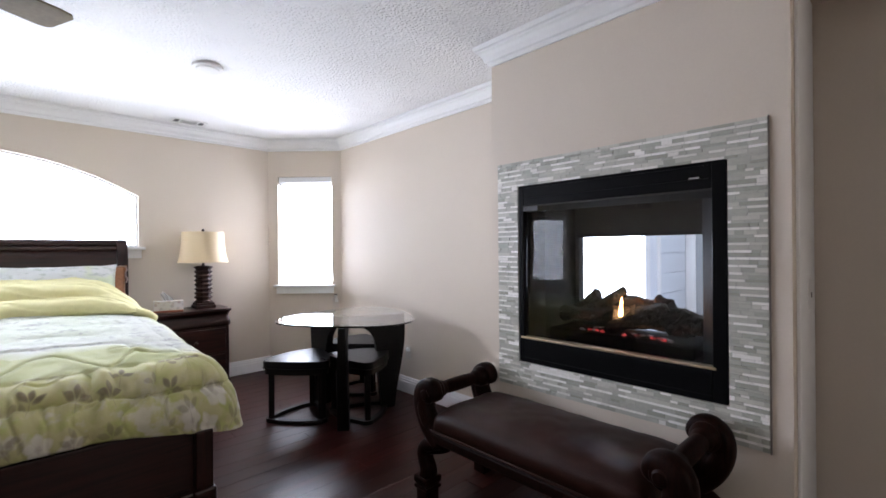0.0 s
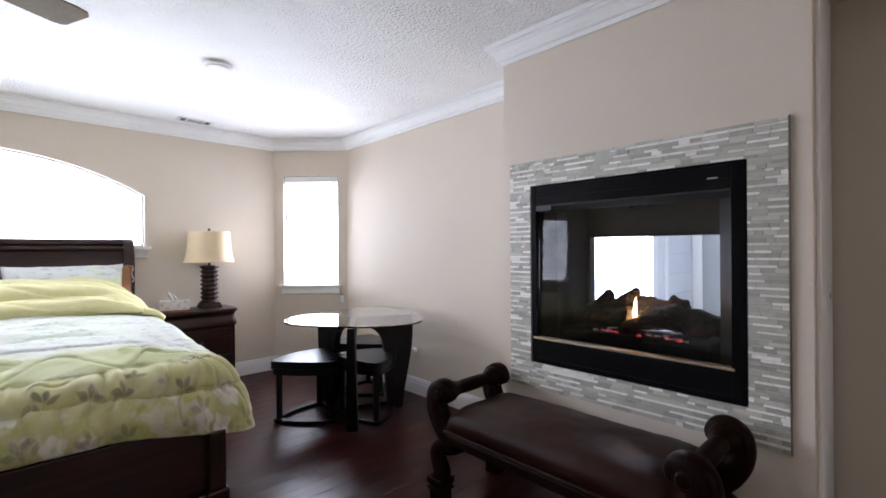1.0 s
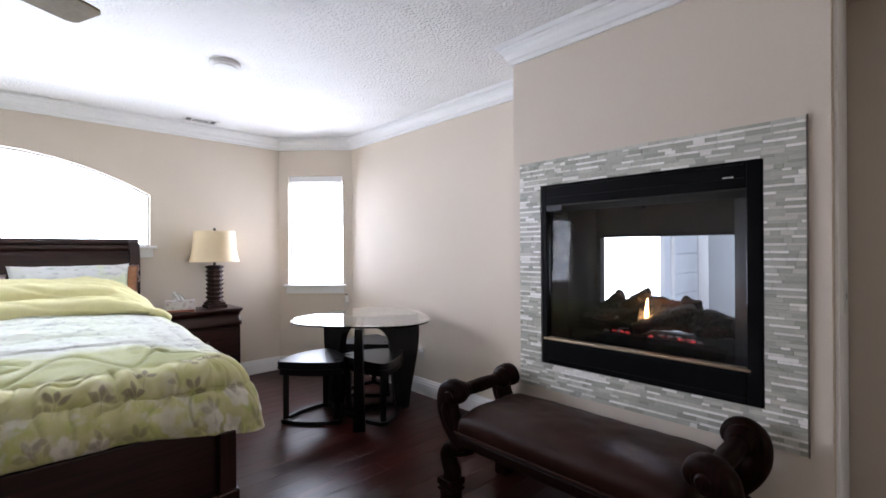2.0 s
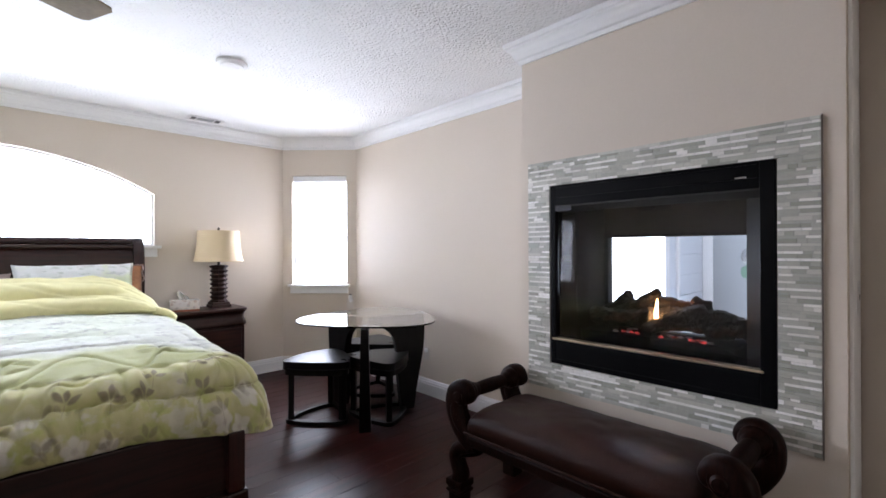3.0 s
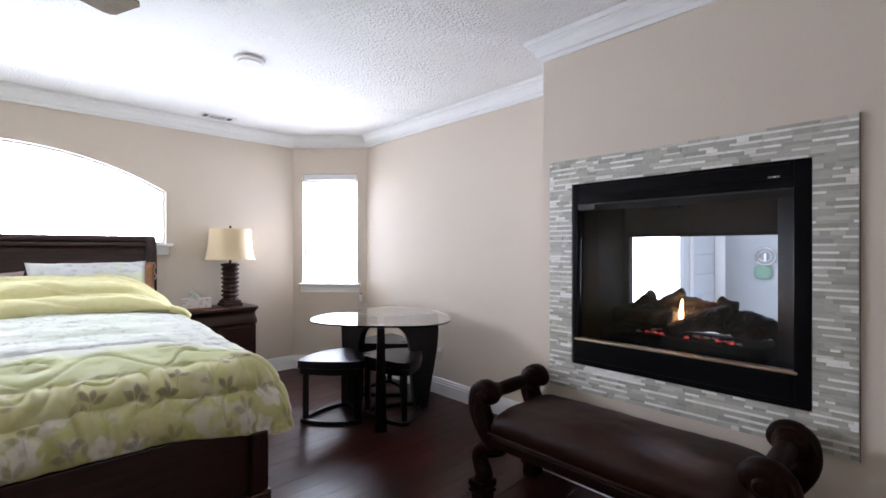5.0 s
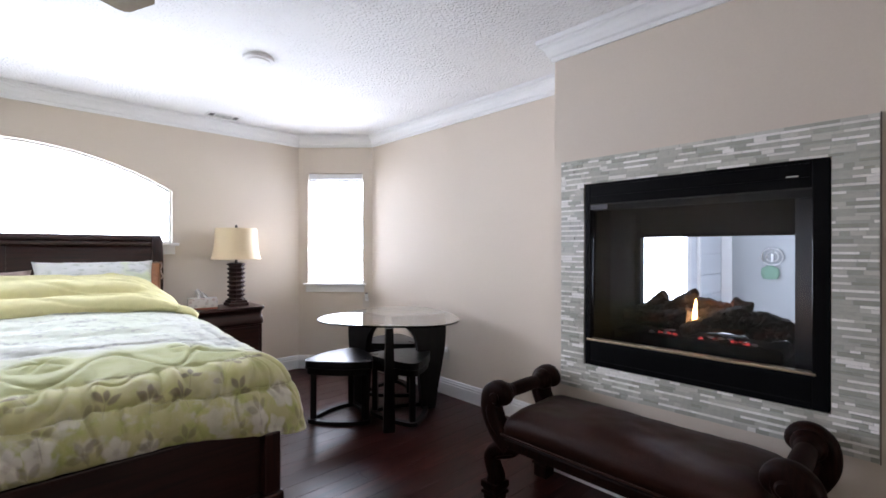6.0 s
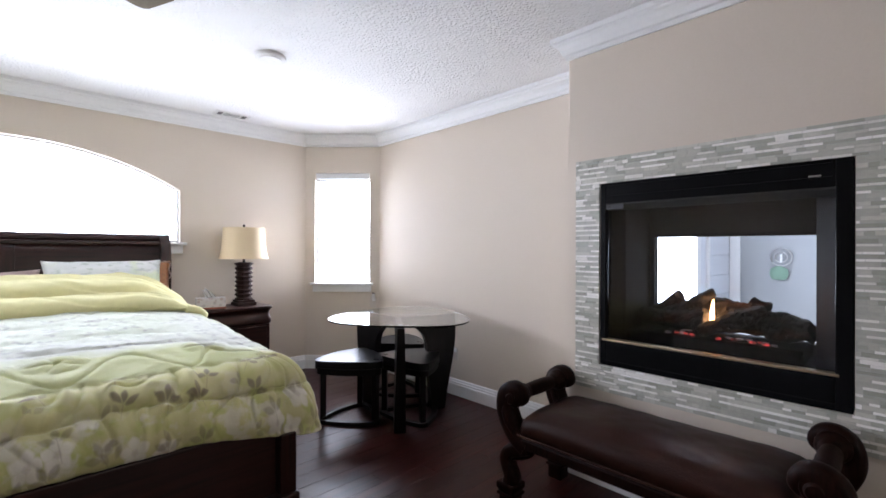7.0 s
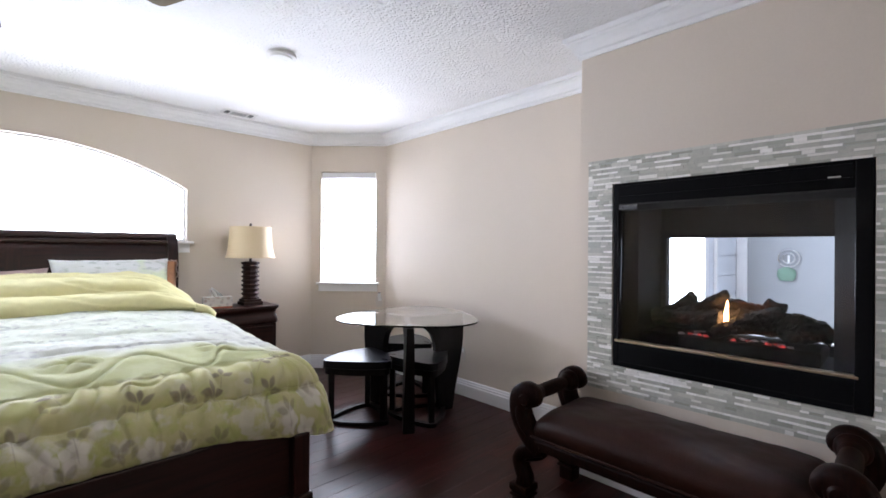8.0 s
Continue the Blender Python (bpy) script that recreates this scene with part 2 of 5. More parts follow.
def print_layer(nt, vec, scale, seed, long, wide, keep, turn, reach, spin=6.283):
    """Scattered leaf shapes: a mask of turned ellipses, one in each kept cell."""
    mp = nt.nodes.new("ShaderNodeVectorMath")
    mp.operation = "ADD"
    link(nt, vec, mp.inputs[0])
    mp.inputs[1].default_value = (seed * 3.7, seed * 1.9, 0)
    v = nt.nodes.new("ShaderNodeTexVoronoi")
    v.voronoi_dimensions = "2D"
    v.inputs["Scale"].default_value = scale
    v.inputs["Randomness"].default_value = 0.85
    link(nt, mp.outputs[0], v.inputs["Vector"])
    sub = nt.nodes.new("ShaderNodeVectorMath")
    sub.operation = "SUBTRACT"
    link(nt, mp.outputs[0], sub.inputs[0])
    link(nt, v.outputs["Position"], sub.inputs[1])
    sep = nt.nodes.new("ShaderNodeSeparateColor")
    link(nt, v.outputs["Color"], sep.inputs[0])
    rot = nt.nodes.new("ShaderNodeVectorRotate")
    rot.rotation_type = "Z_AXIS"
    link(nt, sub.outputs[0], rot.inputs["Vector"])
    link(nt, maths(nt, "MULTIPLY_ADD", sep.outputs[0], spin, turn), rot.inputs["Angle"])
    xyz = nt.nodes.new("ShaderNodeSeparateXYZ")
    link(nt, rot.outputs[0], xyz.inputs[0])
    ex = maths(nt, "POWER", maths(nt, "ABSOLUTE", maths(nt, "DIVIDE", maths(nt, "SUBTRACT", xyz.outputs[0], reach), long)), 1.5)
    ey = maths(nt, "POWER", maths(nt, "ABSOLUTE", maths(nt, "DIVIDE", xyz.outputs[1], wide)), 1.5)
    inside = maths(nt, "SUBTRACT", 1.0, maths(nt, "ADD", ex, ey))
    soft = ramp(nt, inside, 0.0, 0.55)
    return maths(nt, "MULTIPLY", soft, maths(nt, "LESS_THAN", sep.outputs[1], keep))


def quilt_material():
    """Printed comforter: its cloth maps hold metres across and along, the distance from the hem and the way round it."""
    m, nt, b = tree("printed_comforter_cotton")

    def cloth_map(name):
        uv = nt.nodes.new("ShaderNodeUVMap")
        uv.uv_map = name
        return uv.outputs[0]

    vec, hem, panel = cloth_map("cloth"), cloth_map("hem"), cloth_map("panel")
    sep, sep2 = nt.nodes.new("ShaderNodeSeparateXYZ"), nt.nodes.new("ShaderNodeSeparateXYZ")
    link(nt, hem, sep.inputs[0])
    link(nt, panel, sep2.inputs[0])
    d, d2 = sep.outputs[0], sep2.outputs[0]
    wob = noisy(nt, 5.0, 3)
    dd = maths(nt, "ADD", d2, maths(nt, "MULTIPLY_ADD", wob, 0.16, -0.08))
    tone, mottle = noisy(nt, 2.5, 4), noisy(nt, 13, 3)
    green = mix(nt, ramp(nt, tone, 0.3, 0.7), (0.365, 0.388, 0.150), (0.435, 0.450, 0.215))
    lime = mix(nt, ramp(nt, tone, 0.3, 0.7), (0.47, 0.45, 0.20), (0.55, 0.52, 0.275))
    lime = mix(nt, maths(nt, "MULTIPLY", ramp(nt, mottle, 0.46, 0.62), maths(nt, "MULTIPLY_ADD", ramp(nt, d, 0.17, 0.12), 0.35, 0.35)), lime, (0.40, 0.44, 0.13))
    pale = mix(nt, ramp(nt, tone, 0.35, 0.65), (0.48, 0.52, 0.41), (0.55, 0.58, 0.48))

    def most(layers):
        out = layers[0]
        for q in layers[1:]:
            out = maths(nt, "MAXIMUM", out, q)
        return out

    # sprays of three leaves growing towards the head of the bed
    upright = -math.pi / 2 - 0.7
    leaf1 = most([print_layer(nt, vec, 6.8, 1, 0.028, 0.0140, 0.95, upright + turn, 0.029, 1.4) for turn in (0.0, 1.05, -1.05)])
    leaf2 = most([print_layer(nt, vec, 7.4, 2, 0.023, 0.0125, 0.7, turn, 0.025) for turn in (0.0, 1.3)])
    flower = most([print_layer(nt, vec, 6.4, 3, 0.026, 0.022, 0.85, turn, 0.024) for turn in (0.0, 1.257, 2.513, 3.77, 5.027)])
    heart = print_layer(nt, vec, 6.4, 3, 0.014, 0.014, 0.85, 0.0, 0.0)
    stem = print_layer(nt, vec, 6.8, 1, 0.045, 0.0030, 0.95, upright, -0.02, 1.4)
    fade = maths(nt, "MULTIPLY_ADD", mottle, 0.7, 0.5)
    lime = mix(nt, maths(nt, "MULTIPLY", ramp(nt, noisy(nt, 11, 3), 0.50, 0.62), maths(nt, "MULTIPLY_ADD", ramp(nt, d, 0.17, 0.12), 0.5, 0.15)), lime, (0.64, 0.61, 0.55))
    floral = mix(nt, maths(nt, "MULTIPLY", maths(nt, "MULTIPLY", flower, fade), maths(nt, "MULTIPLY_ADD", ramp(nt, d, 0.17, 0.12), 0.7, 0.18)), lime, (0.74, 0.71, 0.66))
    floral = mix(nt, maths(nt, "MULTIPLY", heart, 0.5), floral, (0.54, 0.48, 0.47))
    floral = mix(nt, maths(nt, "MULTIPLY", stem, 0.3), floral, (0.24, 0.195, 0.14))
    floral = mix(nt, maths(nt, "MULTIPLY", leaf2, 0.45), floral, (0.24, 0.195, 0.14))
    floral = mix(nt, maths(nt, "MULTIPLY", maths(nt, "MULTIPLY", leaf1, fade), maths(nt, "MULTIPLY_ADD", ramp(nt, d, 0.12, 0.18), 0.35, 0.5)), floral, (0.17, 0.13, 0.10))
    top = mix(nt, maths(nt, "MULTIPLY", leaf1, 0.55), pale, (0.24, 0.25, 0.24))
    top = mix(nt, maths(nt, "MULTIPLY", leaf2, 0.5), top, (0.28, 0.27, 0.27))
    grey_edge = maths(nt, "MULTIPLY", ramp(nt, dd, 0.66, 0.74), ramp(nt, dd, 0.98, 0.82))
    top = mix(nt, maths(nt, "MULTIPLY", maths(nt, "MULTIPLY", grey_edge, fade), 0.45), top, (0.44, 0.43, 0.425))
    col = mix(nt, ramp(nt, maths(nt, "ADD", d, maths(nt, "MULTIPLY", wob, 0.05)), 0.30, 0.36), floral, green)
    col = mix(nt, ramp(nt, dd, 0.58, 0.74), col, top)
    link(nt, col, b.inputs["Base Color"])
    b.inputs["Roughness"].default_value = 0.85
    b.inputs["Sheen Weight"].default_value = 0.12
    # soft plush pile over the stuffing
    pile, lump = noisy(nt, 150, 3, rough=0.7), noisy(nt, 26, 4)
    bump(nt, b, maths(nt, "ADD", maths(nt, "MULTIPLY", pile, 0.35), maths(nt, "MULTIPLY", lump, 0.65)), 0.5, 0.008)
    return m


QUILT = quilt_material()
LIME = plain("chartreuse_cotton", (0.74, 0.70, 0.37), 0.85, vary=0.08, big=3, fine=30, relief=0.2)


def pillow_cotton():
    """White cotton strewn with faint grey-green and lime sprigs."""
    m, nt, b = tree("pale_floral_cotton")
    sprigs = ramp(nt, noisy(nt, 15, 2, stretch=(1, 1, 2.2)), 0.54, 0.68)
    lime = ramp(nt, noisy(nt, 5, 2), 0.55, 0.70)
    ground = mix(nt, lime, (0.80, 0.83, 0.83), (0.74, 0.82, 0.60))
    link(nt, mix(nt, sprigs, ground, (0.60, 0.65, 0.62)), b.inputs["Base Color"])
    b.inputs["Roughness"].default_value = 0.85
    bump(nt, b, noisy(nt, 24, 3), 0.2, 0.004)
    return m


PILLOW_WHITE = pillow_cotton()

# ---- helpers for shapes ----


def mesh_of(name, bm, material, smooth=False):
    me = bpy.data.meshes.new(name)
    bmesh.ops.recalc_face_normals(bm, faces=bm.faces)
    bm.to_mesh(me)
    bm.free()
    me.materials.append(material)
    if smooth:
        me.polygons.foreach_set("use_smooth", [True] * len(me.polygons))
        me.set_sharp_from_angle(angle=radians(40))
    return me


def part(name, bm, material, parent, label="", smooth=False):
    ob = new(name, mesh_of(name, bm, material, smooth))
    ob.parent = parent
    if label:
        tagged(ob, label)
    return ob


def thing(name, at, label, category, group="", turn=0):
    ob = new(name)
    ob.matrix_basis = pose(*at, 0, 0, turn)
    ob.empty_display_size = 0.1
    return tagged(ob, label, category, group)


def single(name, bm, material, label, category="", kind="", smooth=False):
    return tagged(new(name, mesh_of(name, bm, material, smooth)), label, category, "", kind)


def box(bm, lo, hi, bevel=0.0, segments=2, m=None):
    c = [(a + b) / 2 for a, b in zip(lo, hi)]
    s = [abs(b - a) for a, b in zip(lo, hi)]
    mat = Matrix.Translation(c) @ Matrix.Diagonal((*s, 1))
    if m is not None:
        mat = m @ mat
    made = bmesh.ops.create_cube(bm, size=1, matrix=mat)["verts"]
    if bevel:
        edges = {e for v in made for e in v.link_edges}
        bmesh.ops.bevel(bm, geom=list(edges), offset=bevel, segments=segments, affect="EDGES", profile=0.5)
    return bm


def boxed(*spans, bevel=0.0, m=None):
    bm = bmesh.new()
    for lo, hi in spans:
        box(bm, lo, hi, bevel, 2, m)
    return bm


def lathe(profile, segs=32, at=(0, 0, 0), bm=None, m=None):
    """Turn (radius, height) pairs round the z axis."""
    bm = bm or bmesh.new()
    rings = []
    for r, z in profile:
        ring = []
        for i in range(segs):
            a = 2 * math.pi * i / segs
            p = Vector((at[0] + r * math.cos(a), at[1] + r * math.sin(a), at[2] + z))
            ring.append(bm.verts.new(m @ p if m is not None else p))
        rings.append(ring)
    for a, b in zip(rings, rings[1:]):
        for i in range(segs):
            j = (i + 1) % segs
            bm.faces.new((a[i], a[j], b[j], b[i]))
    if profile[0][0] > 1e-6:
        bm.faces.new(rings[0][::-1])
    if profile[-1][0] > 1e-6:
        bm.faces.new(rings[-1])
    return bm


def prism(points, depth, m=None, bm=None):
    """A flat outline in x and z, given a depth along y from 0."""
    bm = bm or bmesh.new()
    front = [bm.verts.new((m or Matrix()) @ Vector((x, 0, z))) for x, z in points]
    back = [bm.verts.new((m or Matrix()) @ Vector((x, depth, z))) for x, z in points]
    bm.faces.new(front)
    bm.faces.new(back[::-1])
    n = len(points)
    for i in range(n):
        j = (i + 1) % n
        bm.faces.new((front[i], back[i], back[j], front[j]))
    return bm


def slab(points, z0, z1, bevel=0.0, bm=None):
    """A flat outline in x and y between two heights."""
    bm = bm or bmesh.new()
    low = [bm.verts.new((x, y, z0)) for x, y in points]
    high = [bm.verts.new((x, y, z1)) for x, y in points]
    bm.faces.new(low[::-1])
    top = bm.faces.new(high)
    n = len(points)
    for i in range(n):
        j = (i + 1) % n
        bm.faces.new((low[i], low[j], high[j], high[i]))
    if bevel:
        edges = [e for e in bm.edges if abs(e.verts[0].co.z - e.verts[1].co.z) < 1e-6]
        bmesh.ops.bevel(bm, geom=edges, offset=bevel, segments=3, affect="EDGES", profile=0.5)
    return bm


def spline(points, steps=8):
    """Catmull-Rom through points of any dimension."""
    pts = [Vector(p) for p in points]
    pts = [2 * pts[0] - pts[1]] + pts + [2 * pts[-1] - pts[-2]]
    out = []
    for i in range(1, len(pts) - 2):
        p0, p1, p2, p3 = pts[i - 1:i + 3]
        for k in range(steps):
            t = k / steps
            out.append(0.5 * (2 * p1 + (p2 - p0) * t + (2 * p0 - 5 * p1 + 4 * p2 - p3) * t * t + (3 * p1 - p0 - 3 * p2 + p3) * t ** 3))
    return out + [pts[-2]]


def sweep(path, radius, segs=12, squash=(1, 1), up=(1, 0, 0), bm=None, power=2.0):
    """A tube along a path; radius is a number or a function of 0..1; power over 2 squares the section."""
    bm = bm or bmesh.new()
    up = Vector(up)
    rings = []
    n = len(path)
    for i, p in enumerate(path):
        d = (path[min(i + 1, n - 1)] - path[max(i - 1, 0)]).normalized()
        side = d.cross(up)
        side = side.normalized() if side.length > 1e-5 else d.orthogonal().normalized()
        top = side.cross(d).normalized()
        r = radius(i / (n - 1)) if callable(radius) else radius
        ring = []
        for k in range(segs):
            a = 2 * math.pi * k / segs
            ca, sa = math.cos(a), math.sin(a)
            ca = math.copysign(abs(ca) ** (2 / power), ca)
            sa = math.copysign(abs(sa) ** (2 / power), sa)
            ring.append(bm.verts.new(p + side * (r * squash[0] * ca) + top * (r * squash[1] * sa)))
        rings.append(ring)
    for a, b in zip(rings, rings[1:]):
        for k in range(segs):
            j = (k + 1) % segs
            bm.faces.new((a[k], a[j], b[j], b[k]))
    bm.faces.new(rings[0][::-1])
    bm.faces.new(rings[-1])
    return bm


def moulding(points, profile, name, label):
    """Sweep a (outwards, height) profile along plan points, mitred; the room lies to the right of the way. One mesh a stretch."""
    pts = [Vector(p) for p in points]
    n = len(pts)
    offs = []
    for i in range(n):
        dirs = []
        if i > 0:
            dirs.append((pts[i] - pts[i - 1]).normalized())
        if i < n - 1:
            dirs.append((pts[i + 1] - pts[i]).normalized())
        norms = [Vector((d.y, -d.x)) for d in dirs]
        if len(norms) == 1:
            offs.append(norms[0])
        else:
            s = norms[0] + norms[1]
            offs.append(s * (1 / (1 + norms[0].dot(norms[1]))))
    for i in range(n - 1):
        bm = bmesh.new()
        a = [bm.verts.new((*(pts[i] + offs[i] * d), z)) for d, z in profile]
        b = [bm.verts.new((*(pts[i + 1] + offs[i + 1] * d), z)) for d, z in profile]
        k = len(profile)
        for j in range(k):
            q = (j + 1) % k
            bm.faces.new((a[j], b[j], b[q], a[q]))
        bm.faces.new(a[::-1])
        bm.faces.new(b)
        single(name, bm, TRIM, label, "trim", "structure")


# ---- the room ----
H = 2.52
CX = -0.27
EAST, WEST, NORTH, SOUTH = 2.60, -3.14, 4.80, -3.40
BREAST, BREAST_N, BREAST_S = 2.12, 1.68, 0.249
BAY_X, BAY_Y = 2.03, 4.23
T = 0.14

ARCH_R, ARCH_SPRING, ARCH_TOP, SILL = 1.105, 1.812, 2.118, 1.345


def arch_points(inset=0.0, steps=28):
    """The curve of the window's head from its right end to its left."""
    half, rise = ARCH_R, ARCH_TOP - ARCH_SPRING
    rad = (half * half + rise * rise) / (2 * rise)
    cz = ARCH_TOP - rad
    half -= inset
    rad -= inset
    a1 = math.asin(half / rad)
    return [(CX + rad * math.sin(a1 - 2 * a1 * i / steps), cz + rad * math.cos(a1 - 2 * a1 * i / steps)) for i in range(steps + 1)]


def pierced(y0, y1, hole, depth, m):
    """One closed wall skin with a rectangular hole: y0..y1 along, 0..H up, hole (along0, along1, z0, z1)."""
    bm = bmesh.new()
    us, zs = (y0, hole[0], hole[1], y1), (0, hole[2], hole[3], H)
    v = {(i, j, k): bm.verts.new(m @ Vector((us[i], (0, depth)[k], zs[j]))) for i in range(4) for j in range(4) for k in range(2)}
    for i in range(3):
        for j in range(3):
            if (i, j) != (1, 1):
                for k in range(2):
                    bm.faces.new([v[p] for p in ((i, j, k), (i + 1, j, k), (i + 1, j + 1, k), (i, j + 1, k))])
    for i in range(3):
        for j in (0, 3):
            bm.faces.new([v[p] for p in ((i, j, 0), (i + 1, j, 0), (i + 1, j, 1), (i, j, 1))])
            bm.faces.new([v[p] for p in ((j, i, 0), (j, i + 1, 0), (j, i + 1, 1), (j, i, 1))])
    for p, q in (((1, 1), (2, 1)), ((2, 1), (2, 2)), ((2, 2), (1, 2)), ((1, 2), (1, 1))):
        bm.faces.new((v[(*p, 0)], v[(*q, 0)], v[(*q, 1)], v[(*p, 1)]))
    return bm


def north_wall():
    bm = bmesh.new()
    x0, x1 = 2 * CX - BAY_X - 0.06, BAY_X + 0.06
    head = arch_points()
    box(bm, (x0, NORTH, 0), (CX - ARCH_R, NORTH + T, H))
    box(bm, (CX + ARCH_R, NORTH, 0), (x1, NORTH + T, H))
    box(bm, (CX - ARCH_R, NORTH, 0), (CX + ARCH_R, NORTH + T, SILL))
    prism(head[::-1] + [(CX + ARCH_R, H), (CX - ARCH_R, H)], T, Matrix.Translation((0, NORTH, 0)), bm)
    single("wall_north", bm, WALL, "beige painted bedroom wall with an arched window", "wall", "structure")


def bay_frame(side):
    """Local frame of a slanted bay wall: x along the wall, y outwards, z up, from its north end."""
    if side > 0:
        return pose(BAY_X, NORTH, 0, 0, 0, -45)
    return pose(2 * CX - EAST, BAY_Y, 0, 0, 0, 45)


BAY_LEN = math.hypot(EAST - BAY_X, NORTH - BAY_Y)
BAY_W0, BAY_W1, BAY_Z0, BAY_Z1 = 0.105, 0.70, 0.925, 2.115


def bay_wall(side, name):
    bm = pierced(-0.05, BAY_LEN + 0.05, (BAY_W0, BAY_W1, BAY_Z0, BAY_Z1), T, bay_frame(side))
    single(name, bm, WALL, "beige painted slanted wall of the window bay", "wall", "structure")


def walls():
    north_wall()
    bay_wall(1, "wall_northeast")
    bay_wall(-1, "wall_northwest")
    single("wall_east", boxed(((EAST, BREAST_N - 0.02, 0), (EAST + T, BAY_Y + 0.06, H))), WALL, "beige painted wall beside the fireplace", "wall", "structure")
    single("wall_west", boxed(((WEST - T, SOUTH, 0), (WEST, BAY_Y + 0.06, H))), WALL, "beige painted bedroom wall", "wall", "structure")
    single("wall_south", pierced(WEST - T, 2.70, (-0.15, 1.85, 0.9, 2.1), T, Matrix.Translation((0, SOUTH - T, 0))), WALL, "beige painted bedroom wall", "wall", "structure")
    # chimney breast with the fireplace going through it, and the doorway beside it
    fy0, fy1, fz0, fz1 = 0.452, 1.478, 0.66, 1.66
    bm = pierced(BREAST_S, BREAST_N, (fy0, fy1, fz0, fz1), 0.52, Matrix(((0, 1, 0, BREAST), (1, 0, 0, 0), (0, 0, 1, 0), (0, 0, 0, 1))))
    corner = [e for e in bm.edges if all(abs(v.co.x - BREAST) < 1e-5 and abs(v.co.y - BREAST_N) < 1e-5 for v in e.verts)]
    bmesh.ops.bevel(bm, geom=corner, offset=0.016, segments=4, affect="EDGES", profile=0.5)
    single("wall_fireplace", bm, WALL, "beige painted chimney breast round a see-through fireplace", "wall", "structure")
    single("wall_southeast", boxed(((BREAST, SOUTH, 0), (BREAST + T, -0.72, H)), ((BREAST, -0.72, 2.36), (2.599, BREAST_S - 0.001, H))), WALL, "beige painted wall at the doorway", "wall", "structure")
    single("door_jamb", boxed(((2.195, BREAST_S - 0.013, 0), (2.585, BREAST_S - 0.001, 2.36)), bevel=0.002), TRIM, "white painted door jamb at the end of the chimney breast", "door jamb", "structure")
    # passage behind the doorway
    single("wall_passage", boxed(((2.60, SOUTH, 0), (2.70, BREAST_S - 0.001, H))), WALL, "beige painted back wall of a shaded recess", "wall", "structure")


def strike():
    ob = thing("strike_plate", (2.425, BREAST_S - 0.0135, 1.10), "white painted strike plate with a dark latch hole", "strike plate")
    part("plate", boxed(((-0.050, -0.0025, -0.065), (0.050, 0.0, 0.065)), bevel=0.001), TRIM, ob)
    # thin dark slab on the plate, painted for the shade inside the hole
    part("latch_hole", boxed(((0.018, -0.0035, -0.012), (0.042, -0.0026, 0.010))), DARK_PLASTIC, ob)


def ceiling():
    single("ceiling", boxed(((WEST - 0.2, SOUTH - 0.2, H), (5.3, NORTH + 0.2, H + 0.12))), CEIL, "white ceiling with knockdown texture", "ceiling", "structure")


ROOM = [(BREAST, SOUTH), (BREAST, BREAST_N), (EAST, BREAST_N), (EAST, BAY_Y), (BAY_X, NORTH), (2 * CX - BAY_X, NORTH), (WEST, BAY_Y), (WEST, SOUTH), (BREAST, SOUTH)]


def trims():
    crown = [(0, 2.395), (0.012, 2.395), (0.014, 2.418), (0.026, 2.424), (0.030, 2.432), (0.036, 2.452), (0.050, 2.470), (0.062, 2.478),
             (0.064, 2.488), (0.076, 2.492), (0.078, 2.5185), (0, 2.5185)]
    way = ROOM[::-1]
    moulding(way, crown, "crown_moulding", "white stepped crown moulding under the ceiling")
    base = [(0, 0.001), (0.016, 0.001), (0.016, 0.098), (0.012, 0.103), (0.013, 0.118), (0.009, 0.124), (0.009, 0.136), (0.004, 0.145), (0, 0.145)]
    moulding([(BREAST, SOUTH), (BREAST, -0.74)][::-1], base, "baseboard", "white stepped baseboard")
    moulding([(WEST, SOUTH), (WEST, BAY_Y), (2 * CX - BAY_X, NORTH), (BAY_X, NORTH), (EAST, BAY_Y), (EAST, BREAST_N), (BREAST, BREAST_N), (BREAST, BREAST_S + 0.002)], base,
             "baseboard", "white stepped baseboard")


walls()
strike()
ceiling()
trims()

